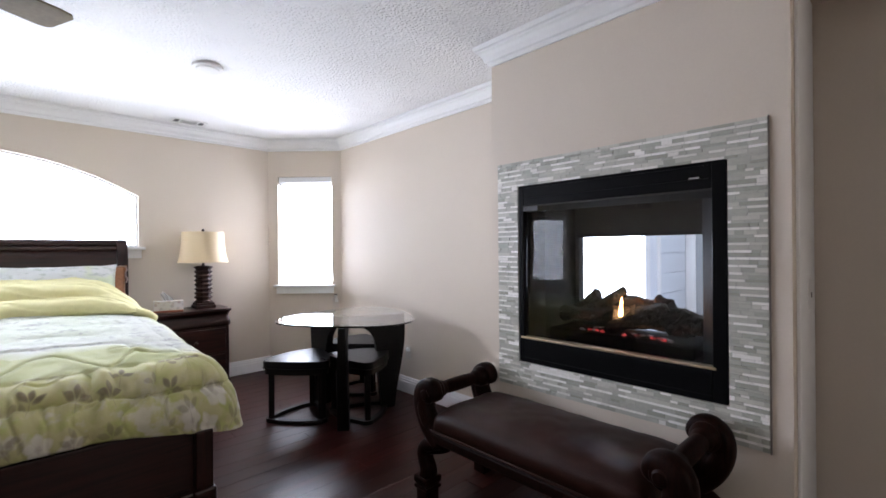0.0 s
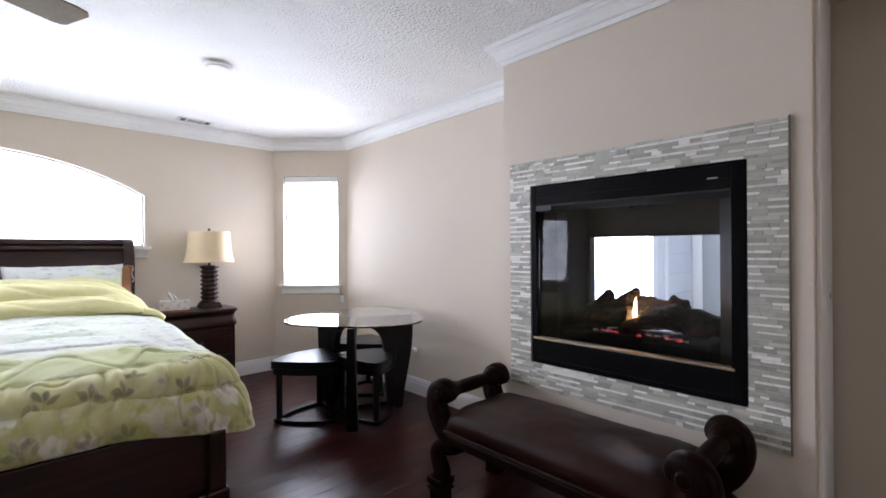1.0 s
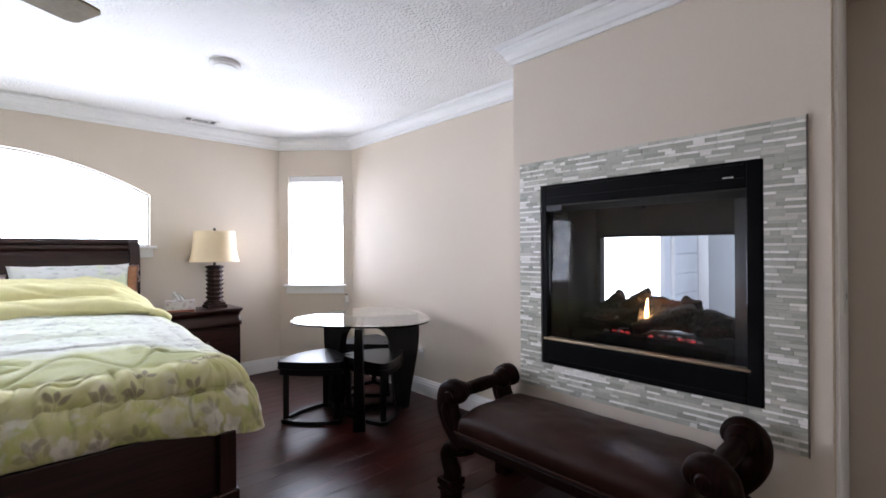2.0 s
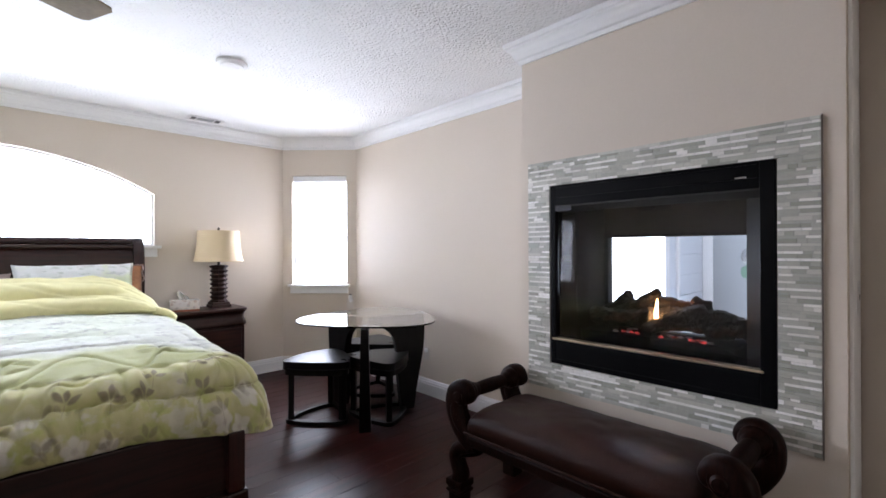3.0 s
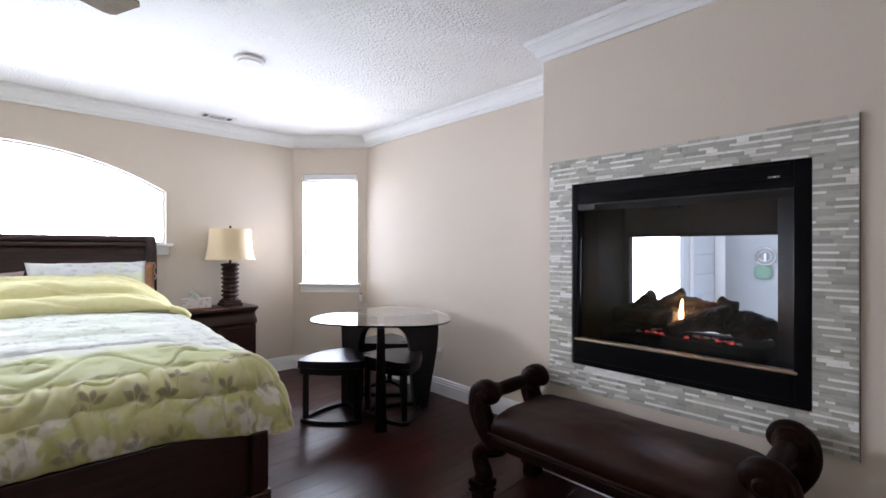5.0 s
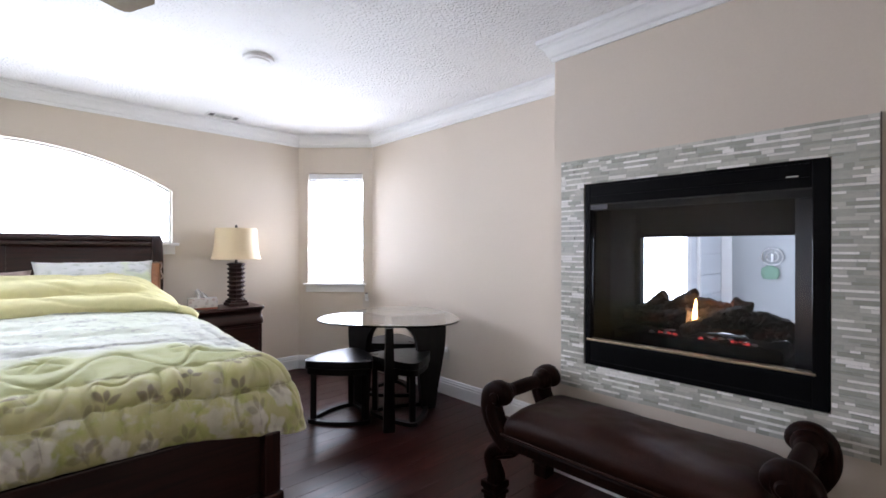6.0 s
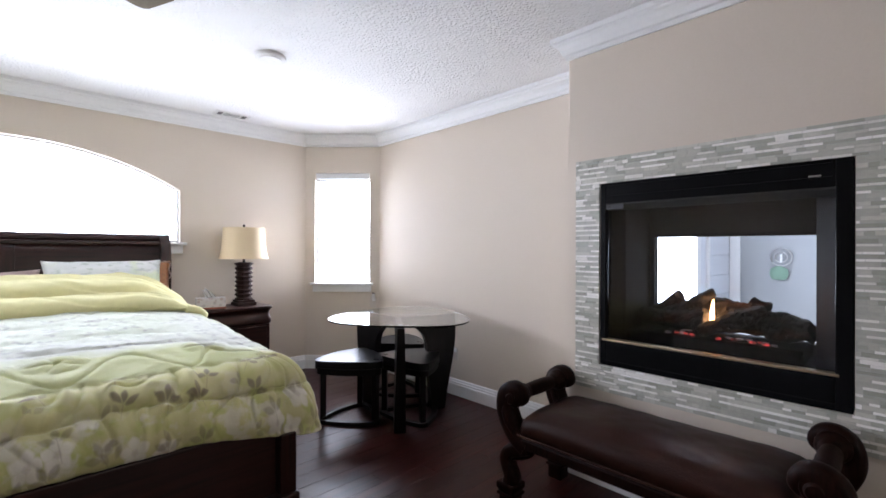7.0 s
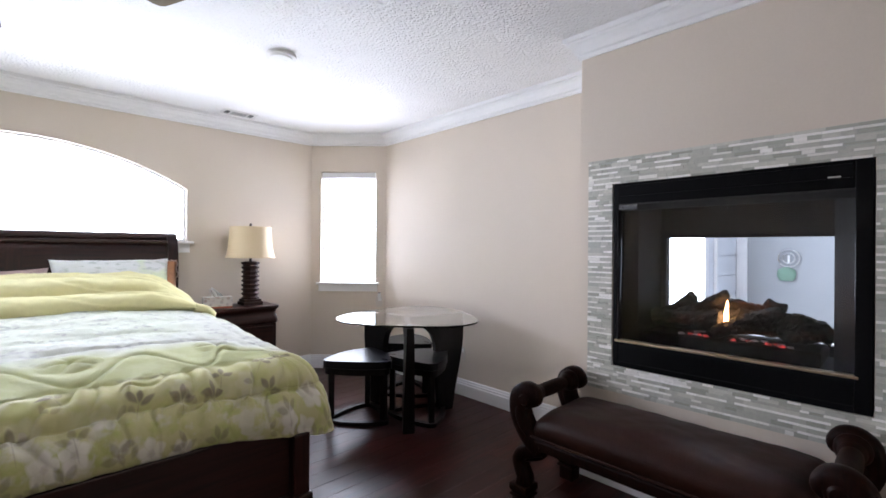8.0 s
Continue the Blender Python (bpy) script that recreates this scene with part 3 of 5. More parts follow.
# ---- windows ----


def arch_window():
    win = thing("window_1", (0, 0, 0), "wide arched window with a white frame and sill, daylight behind", "window")
    tagged(win, kind="structure")
    bm = bmesh.new()
    outer, inner = arch_points(0.002), arch_points(0.011)
    ring_o = [(CX + ARCH_R - 0.002, SILL + 0.003)] + outer + [(CX - ARCH_R + 0.002, SILL + 0.003)]
    ring_i = [(CX + ARCH_R - 0.011, SILL + 0.02)] + inner + [(CX - ARCH_R + 0.011, SILL + 0.02)]
    y0, y1 = NORTH + 0.07, NORTH + 0.12
    n = len(ring_o)
    v = [[bm.verts.new((x, y, z)) for x, z in ring] for ring in (ring_o, ring_i) for y in (y0, y1)]
    for i in range(n):
        j = (i + 1) % n
        for a, b in ((0, 1), (1, 3), (3, 2), (2, 0)):
            bm.faces.new((v[a][i], v[a][j], v[b][j], v[b][i]))
    part("window_frame", bm, TRIM, win)
    bm = bmesh.new()
    bm.faces.new([bm.verts.new((x, NORTH + 0.095, z)) for x, z in ring_i])
    pane = part("pane", bm, GLASS, win)
    pane.visible_shadow = False
    part("window_sill", boxed(((CX - ARCH_R - 0.045, NORTH - 0.055, SILL - 0.025), (CX + ARCH_R + 0.045, NORTH + 0.07, SILL + 0.002)), bevel=0.006), TRIM, win)
    part("apron", boxed(((CX - ARCH_R - 0.02, NORTH - 0.018, SILL - 0.10), (CX + ARCH_R + 0.02, NORTH - 0.001, SILL - 0.026)), bevel=0.004), TRIM, win)


def bay_window(side, name, slats):
    win = new(name)
    win.matrix_basis = bay_frame(side)
    tagged(win, "tall narrow white window with lowered slatted blind" if slats else "tall narrow white window with a raised blind", "window", "", "structure")
    a, b, z0, z1 = BAY_W0, BAY_W1, BAY_Z0, BAY_Z1
    fr = 0.018
    part("window_frame", boxed(((a, 0.07, z0), (a + fr, 0.12, z1)), ((b - fr, 0.07, z0), (b, 0.12, z1)), ((a + fr, 0.07, z0), (b - fr, 0.12, z0 + fr)),
                               ((a + fr, 0.07, z1 - fr), (b - fr, 0.12, z1)), bevel=0.003), TRIM, win)
    for p0, p1 in ((z0 + fr, z1 - fr),):
        bm = bmesh.new()
        bm.faces.new([bm.verts.new(c) for c in ((a + fr, 0.096, p0), (b - fr, 0.096, p0), (b - fr, 0.096, p1), (a + fr, 0.096, p1))])
        part("pane", bm, GLASS, win).visible_shadow = False
    part("window_sill", boxed(((a - 0.04, -0.05, z0 - 0.022), (b + 0.04, 0.07, z0 + 0.002)), bevel=0.006), TRIM, win)
    part("apron", boxed(((a - 0.02, -0.018, z0 - 0.095), (b + 0.02, -0.001, z0 - 0.023)), bevel=0.004), TRIM, win)
    blind = new("window_blind")
    blind.matrix_basis = bay_frame(side) @ pose((a + b) / 2, 0.03, z1)
    tagged(blind, "lowered window blind with open slats coloured dark as backlit" if slats else "white window blind drawn up to its headrail", "blind")
    w = (b - a) / 2 - 0.008
    part("headrail", boxed(((-w, -0.022, -0.062), (w, 0.022, -0.003)), bevel=0.004), SLAT, blind)
    if slats:
        bm = boxed(((-w, -0.024, -0.0012), (w, 0.024, 0.0012)), m=pose(0, 0, 0, 30, 0, 0))
        me = mesh_of("slat", bm, SLAT_BACKLIT)
        for i in range(18):
            ob = new("slat", me)
            ob.parent = blind
            ob.location = (0, 0, -0.095 - 0.060 * i)
        part("bottom_rail", boxed(((-w, -0.022, -1.175), (w, 0.022, -1.15)), bevel=0.004), SLAT, blind)
    else:
        part("bottom_rail", boxed(((-w, -0.022, -0.088), (w, 0.022, -0.068)), bevel=0.004), SLAT, blind)


# unseen window, added as the opening for the south lamp
def added_south_window():
    win = thing("window_5", (0.85, SOUTH, 0), "unseen white framed window added at the end of the bedroom", "window")
    tagged(win, kind="structure")
    part("window_frame", boxed(((-1.0, -0.10, 0.9), (-0.95, -0.04, 2.1)), ((0.95, -0.10, 0.9), (1.0, -0.04, 2.1)), ((-0.95, -0.10, 0.9), (0.95, -0.04, 0.95)),
                               ((-0.95, -0.10, 2.05), (0.95, -0.04, 2.1)), ((-0.025, -0.10, 0.95), (0.025, -0.04, 2.05)), bevel=0.004), TRIM, win)
    for a, b in ((-0.95, -0.025), (0.025, 0.95)):
        bm = bmesh.new()
        bm.faces.new([bm.verts.new(c) for c in ((a, -0.07, 0.95), (b, -0.07, 0.95), (b, -0.07, 2.05), (a, -0.07, 2.05))])
        part("pane", bm, GLASS, win).visible_shadow = False
    part("window_sill", boxed(((-1.04, -0.04, 0.876), (1.04, 0.05, 0.899)), bevel=0.005), TRIM, win)


added_south_window()
arch_window()
bay_window(1, "window_2", False)
bay_window(-1, "window_3", True)

# ---- ceiling fittings ----


def smoke_alarm():
    ob = thing("smoke_alarm", (0.955, 3.12, H), "round white smoke alarm on the ceiling", "smoke alarm")
    part("base", lathe([(0.0, -0.001), (0.094, -0.001), (0.094, -0.016), (0.091, -0.019), (0.0, -0.019)], 40), PLASTIC, ob)
    part("cover", lathe([(0.0, -0.0195), (0.070, -0.0195), (0.069, -0.025), (0.064, -0.0275), (0.0, -0.029)], 40), PLASTIC, ob)
    part("test_button", lathe([(0.0, -0.0285), (0.012, -0.0285), (0.012, -0.0305), (0.0, -0.031)], 16, (0.03, 0, 0)), PLASTIC, ob)


def ceiling_vent():
    ob = thing("ceiling_vent", (1.20, 4.585, H), "white ceiling air vent with three slatted fields", "vent")
    x, y = 0.145, 0.072
    part("frame", boxed(((-x, -y, -0.008), (x, -y + 0.02, -0.001)), ((-x, y - 0.02, -0.008), (x, y, -0.001)), ((-x, -y + 0.02, -0.008), (-x + 0.02, y - 0.02, -0.001)),
                        ((x - 0.02, -y + 0.02, -0.008), (x, y - 0.02, -0.001)), ((-0.080, -y + 0.02, -0.008), (-0.068, y - 0.02, -0.001)),
                        ((0.068, -y + 0.02, -0.008), (0.080, y - 0.02, -0.001))), PLASTIC, ob)
    part("backing", boxed(((-x + 0.02, -y + 0.02, -0.003), (x - 0.02, y - 0.02, -0.0015))), DARK_PLASTIC, ob)
    me = mesh_of("slat", boxed(((-0.066, -0.004, -0.0012), (0.066, 0.004, 0.0002)), m=pose(0, 0, -0.0055, 30, 0, 0)), PLASTIC)
    for i in range(6):
        s = new("slat", me)
        s.parent, s.location = ob, (0, -0.044 + 0.0176 * i, 0)


def ceiling_lamp():
    ob = thing("ceiling_light", (0.99, 1.84, H), "round flush white ceiling light, switched off", "ceiling light")
    part("rim", lathe([(0.10, -0.001), (0.165, -0.001), (0.165, -0.012), (0.155, -0.018), (0.10, -0.018)], 40), PLASTIC, ob)
    part("diffuser", lathe([(0.0, -0.019), (0.150, -0.019), (0.142, -0.032), (0.10, -0.042), (0.0, -0.046)], 40), TISSUE, ob)


def ceiling_fan():
    ob = thing("ceiling_fan", (-0.445, 1.935, H), "ceiling fan with tan wooden blades and a dark bronze light kit", "ceiling fan")
    part("canopy", lathe([(0.0, -0.001), (0.07, -0.001), (0.066, -0.03), (0.035, -0.06), (0.0, -0.06)]), BRONZE, ob, smooth=True)
    part("downrod", lathe([(0.013, -0.06), (0.013, -0.20)], 16), BRONZE, ob, smooth=True)
    part("motor", lathe([(0.0, -0.19), (0.05, -0.19), (0.11, -0.215), (0.125, -0.25), (0.125, -0.29), (0.10, -0.325), (0.06, -0.345), (0.0, -0.345)], 40), BRONZE, ob, smooth=True)
    for i in range(5):
        a = 27.6 + 72 * i
        m = pose(0, 0, -0.305, 0, 0, a) @ pose(0, 0, 0, -4, 0, 0)
        bm = bmesh.new()
        pts = [(0.19, -0.055), (0.32, -0.072), (0.66, -0.092), (0.700, -0.085), (0.716, -0.065), (0.716, 0.060), (0.706, 0.078), (0.680, 0.086), (0.32, 0.072), (0.19, 0.055)]
        slab(pts, -0.004, 0.004, 0.0015, bm)
        bm.transform(m)
        blade = part("blade", bm, BLADE, ob)
        part("blade_iron", boxed(((0.09, -0.022, 0.004), (0.26, 0.022, 0.010)), bevel=0.002, m=m), BRONZE, blade)
    part("light_fitter", lathe([(0.0, -0.345), (0.055, -0.345), (0.06, -0.40), (0.03, -0.44), (0.012, -0.47), (0.0, -0.475)]), BRONZE, ob, smooth=True)
    for i in range(3):
        m = pose(0, 0, 0, 0, 0, 5 + 120 * i)
        arm = [m @ Vector(p) for p in ((0.05, 0, -0.38), (0.090, 0, -0.39), (0.108, 0, -0.43), (0.108, 0, -0.47))]
        part("arm", sweep(spline(arm, 5), 0.008, 8, up=(0, 0.3, 1)), BRONZE, ob, smooth=True)
        part("light_shade", lathe([(0.018, -0.47), (0.024, -0.50), (0.050, -0.56), (0.070, -0.675), (0.068, -0.675), (0.048, -0.56), (0.020, -0.505), (0.014, -0.48)], 24, m=m @ pose(0.108, 0, 0)), BRONZE, ob, smooth=True)


smoke_alarm()
ceiling_vent()
ceiling_lamp()
ceiling_fan()

# ---- wall plates ----


def wall_plate(name, m, label, plug):
    ob = new(name)
    ob.matrix_basis = m
    tagged(ob, label, "outlet")
    part("plate", boxed(((-0.036, -0.006, -0.058), (0.036, -0.0005, 0.058)), bevel=0.003), PLATE, ob)
    for z in (-0.022, 0.022):
        part("socket", boxed(((-0.016, -0.0075, z - 0.014), (0.016, -0.0062, z + 0.014)), bevel=0.0006), PLATE, ob)
    if plug:
        part("plug", boxed(((-0.008, -0.030, 0.014), (0.030, -0.008, 0.046)), bevel=0.006), PLASTIC, ob)
    if plug == "freshener":
        part("bottle", lathe([(0.0, 0.048), (0.017, 0.048), (0.019, 0.056), (0.019, 0.086), (0.012, 0.094), (0.0, 0.094)], 18, (0.008, -0.032, 0)), PLASTIC, ob, "white plug-in scent bottle", smooth=True)
        part("cap", lathe([(0.0, 0.0945), (0.013, 0.0945), (0.013, 0.104), (0.0, 0.106)], 16, (0.008, -0.032, 0)), BRONZE, ob, "dark cap")


wall_plate("wall_outlet", pose(EAST, 3.075, 0.37, 0, 0, -90), "ivory wall outlet with a white plug", "white")
wall_plate("wall_outlet", bay_frame(1) @ pose(0.74, 0, 0.72), "ivory wall outlet with a plug-in white scent bottle", "freshener")

# ---- fireplace ----


def fireplace():
    ob = thing("fireplace", (BREAST, 0.965, 0.66), "black see-through gas fireplace with glass front and brass strip", "fireplace")
    m = Matrix.Translation((-BREAST, -0.965, -0.66))

    def put(name, bm, mat, label="", smooth=False):
        bm.transform(m)
        return part(name, bm, mat, ob, label, smooth)

    y0, y1, z0, z1 = 0.455, 1.475, 0.665, 1.655
    gy0, gy1, gz0, gz1 = 0.508, 1.445, 0.812, 1.508
    x0, x1 = BREAST - 0.010, BREAST + 0.035
    put("side_panel", boxed(((x0, y0, z0), (x1, gy0, z1)), bevel=0.003), BLACK)
    put("side_panel", boxed(((x0, gy1, z0), (x1, y1, z1)), bevel=0.003), BLACK)
    put("lower_panel", boxed(((x0, gy0, z0), (x1, gy1, gz0 - 0.016)), bevel=0.003), BLACK)
    put("hood", boxed(((x0, gy0, gz1 + 0.035), (x1, gy1, z1)), bevel=0.003), BLACK)
    bm = bmesh.new()
    lip = [(x0 - 0.002, gz1 + 0.034), (x0 - 0.002, gz1 + 0.028), (x1 - 0.015, gz1), (x1, gz1), (x1, gz1 + 0.034)]
    f = [bm.verts.new((x, gy0, z)) for x, z in lip]
    g = [bm.verts.new((x, gy1, z)) for x, z in lip]
    bm.faces.new(f)
    bm.faces.new(g[::-1])
    for i in range(5):
        bm.faces.new((f[i], g[i], g[(i + 1) % 5], f[(i + 1) % 5]))
    put("hood_lip", bm, HOOD)
    put("louvre", boxed(((x0 - 0.004, gy0 + 0.01, 1.585), (x0, gy1 - 0.01, 1.589)), ((x0 - 0.004, gy0 + 0.01, 1.640), (x0, gy1 - 0.01, 1.645))), BLACK)
    put("brand_plate", boxed(((x0 - 0.006, 0.55, 1.588), (x0 - 0.0045, 0.59, 1.594))), STEEL)
    put("brass_strip", boxed(((x0 - 0.004, gy0 - 0.012, gz0 - 0.014), (x1, gy1 + 0.02, gz0 - 0.002)), bevel=0.003), BRASS, "polished brass strip")
    put("lower_groove", boxed(((x0 - 0.003, gy0, 0.690), (x0, gy1, 0.694))), SOOT)
    bm = boxed(((-0.002, gy0 - 0.965, -(gz1 - gz0) / 2), (0.002, gy1 - 0.965, (gz1 - gz0) / 2)), m=pose(BREAST + 0.022, 0.965, (gz0 + gz1) / 2, 0, 1.35, 0))
    glass = put("glass_front", bm, FIRE_GLASS, "clear heat-proof glass")
    # firebox
    bx = 2.64
    oy0, oy1, oz0, oz1 = 0.585, 1.365, 0.835, 1.372
    ax = BREAST + 0.038
    side = bmesh.new()
    slab([(ax, 0.500), (2.24, 0.578), (bx - 0.04, 0.578), (bx - 0.04, 0.455), (ax, 0.455)], 0.78, 1.62, 0, side)
    put("firebox_side", side, LINER)
    side = bmesh.new()
    slab([(ax, 1.475), (bx - 0.04, 1.475), (bx - 0.04, 1.40), (2.26, 1.40), (ax, 1.452)], 0.78, 1.62, 0, side)
    put("firebox_side", side, SOOT)
    put("firebox_floor", boxed(((ax, 0.455, 0.67), (bx - 0.04, 1.475, 0.785))), SOOT)
    put("firebox_top", boxed(((ax, 0.50, 1.56), (bx - 0.04, 1.455, 1.65))), HOOD)
    put("rear_frame", boxed(((bx - 0.04, 0.455, 0.67), (bx, oy0, 1.655)), ((bx - 0.04, oy1, 0.67), (bx, 1.475, 1.655)),
                            ((bx - 0.04, oy0, 0.67), (bx, oy1, oz0)), ((bx - 0.04, oy0, oz1), (bx, oy1, 1.655))), HOOD)
    put("rear_trim", boxed(((bx - 0.058, oy0, oz1 - 0.004), (bx - 0.041, oy1 + 0.02, oz1 + 0.018)), ((bx - 0.058, oy1, oz0), (bx - 0.041, oy1 + 0.02, oz1 - 0.004))), LINER)
    put("damper_chain", boxed(((2.30, 0.985, 1.52), (2.306, 0.991, 1.562)), ((2.297, 0.982, 1.505), (2.309, 0.994, 1.519)), bevel=0.001), BLACK)
    # burner and logs
    put("burner_tray", boxed(((2.26, 0.62, 0.787), (2.56, 1.38, 0.852)), bevel=0.012), SOOT)

    def log(p, q, r, seed):
        rnd = random.Random(seed)
        a, b = Vector(p), Vector(q)
        pts = []
        for i in range(31):
            t = i / 30
            w = a.lerp(b, t)
            pts.append(w + Vector((rnd.uniform(-1, 1), rnd.uniform(-1, 1), rnd.uniform(-1, 1))) * 0.002)
        bm = sweep(pts, lambda t: r * (0.85 + 0.3 * math.sin(3 * t + seed) ** 2) * (0.8 if t in (0, 1) else 1), 22, up=(0.3, 0.2, 1))
        axis = (b - a).normalized()
        for v in bm.verts:
            spoke = v.co - a - axis * (v.co - a).dot(axis)
            # bark ridges along the log, and knots
            ridge = noise.noise(v.co * 55 + Vector((seed, 0, 0))) * 0.20 + noise.noise(v.co * 18 + Vector((0, seed, 0))) * 0.22
            v.co += spoke * ridge + Vector((rnd.uniform(-1, 1), rnd.uniform(-1, 1), rnd.uniform(-1, 1))) * r * 0.06
        return bm

    for k, (p, q, r) in enumerate((((2.51, 1.37, 0.905), (2.51, 0.64, 0.905), 0.050), ((2.47, 1.31, 0.950), (2.45, 1.175, 1.042), 0.026),
                                   ((2.46, 1.20, 0.945), (2.42, 1.003, 1.074), 0.026), ((2.49, 1.07, 1.008), (2.48, 0.825, 0.988), 0.034),
                                   ((2.38, 1.360, 0.920), (2.37, 1.02, 0.935), 0.042), ((2.31, 1.045, 0.878), (2.37, 0.770, 1.005), 0.036),
                                   ((2.41, 0.775, 0.930), (2.39, 0.612, 0.930), 0.060), ((2.43, 0.838, 1.036), (2.42, 0.770, 1.016), 0.024),
                                   ((2.47, 1.35, 0.925), (2.46, 1.08, 0.955), 0.044), ((2.50, 1.22, 0.965), (2.49, 1.00, 0.990), 0.036), ((2.53, 1.06, 0.965), (2.53, 0.80, 0.965), 0.042), ((2.45, 1.12, 0.945), (2.44, 0.78, 0.950), 0.044))):
        put("log", log(p, q, r, k + 1), LOG)
    rnd = random.Random(5)
    for k, (x, y, z) in enumerate(((2.30, 1.145, 0.862), (2.29, 1.10, 0.861), (2.29, 1.07, 0.860), (2.28, 0.95, 0.860), (2.29, 0.885, 0.861), (2.29, 0.81, 0.860), (2.30, 0.785, 0.862), (2.28, 0.76, 0.860))):
        bm = bmesh.new()
        bmesh.ops.create_icosphere(bm, subdivisions=2, radius=0.0085, matrix=Matrix.Translation((x, y, z)) @ Matrix.Diagonal((1, 1.6, 0.6, 1)))
        for v in bm.verts:
            v.co += Vector((rnd.uniform(-1, 1), rnd.uniform(-1, 1), rnd.uniform(-1, 1))) * 0.004
        put("ember", bm, EMBER)
    for x, y, z in ((2.32, 1.125, 0.872), (2.33, 1.10, 0.874), (2.285, 1.185, 0.861), (2.29, 1.115, 0.862), (2.31, 0.915, 0.866), (2.30, 0.865, 0.866), (2.31, 0.83, 0.868), (2.30, 0.765, 0.864), (2.28, 0.73, 0.860)):
        bm = bmesh.new()
        bmesh.ops.create_icosphere(bm, subdivisions=1, radius=0.010, matrix=Matrix.Translation((x, y, z)) @ Matrix.Diagonal((1, 1.8, 0.5, 1)))
        for v in bm.verts:
            v.co += Vector((rnd.uniform(-1, 1), rnd.uniform(-1, 1), rnd.uniform(-1, 1))) * 0.004
        put("ash", bm, ASH, "pale ash clump")
    # one tall tapering tongue
    pts = [Vector((2.345, 0.992 + 0.003 * math.sin(4.5 * t), 0.905 + 0.140 * t)) for t in [i / 14 for i in range(15)]]
    put("flame", sweep(pts, lambda t: 0.0150 * (0.8 + 0.5 * t) * (1 - t) ** 0.75 * (1 + 0.08 * math.sin(17 * t)) + 0.0008, 12, (1, 0.7), (1, 0, 0)), FLAME, smooth=True)
    # added plate, paints the lit end of the hood lip; the screw sits there
    lip_end = put("corner_clip", boxed(((x0 - 0.006, 1.345, gz1 + 0.002), (x0 - 0.0025, 1.440, gz1 + 0.028)), bevel=0.001), LIP_LIT, "paler plate for the lit left end of the hood lip")
    screw = lathe([(0.0, 0.0), (0.004, 0.0), (0.003, 0.002), (0.0, 0.0025)], 10, m=pose(x0 - 0.0062, 1.421, gz1 + 0.016, 0, -90, 0))
    screw.transform(m)
    part("screw", screw, BLACK, lip_end)


fireplace()

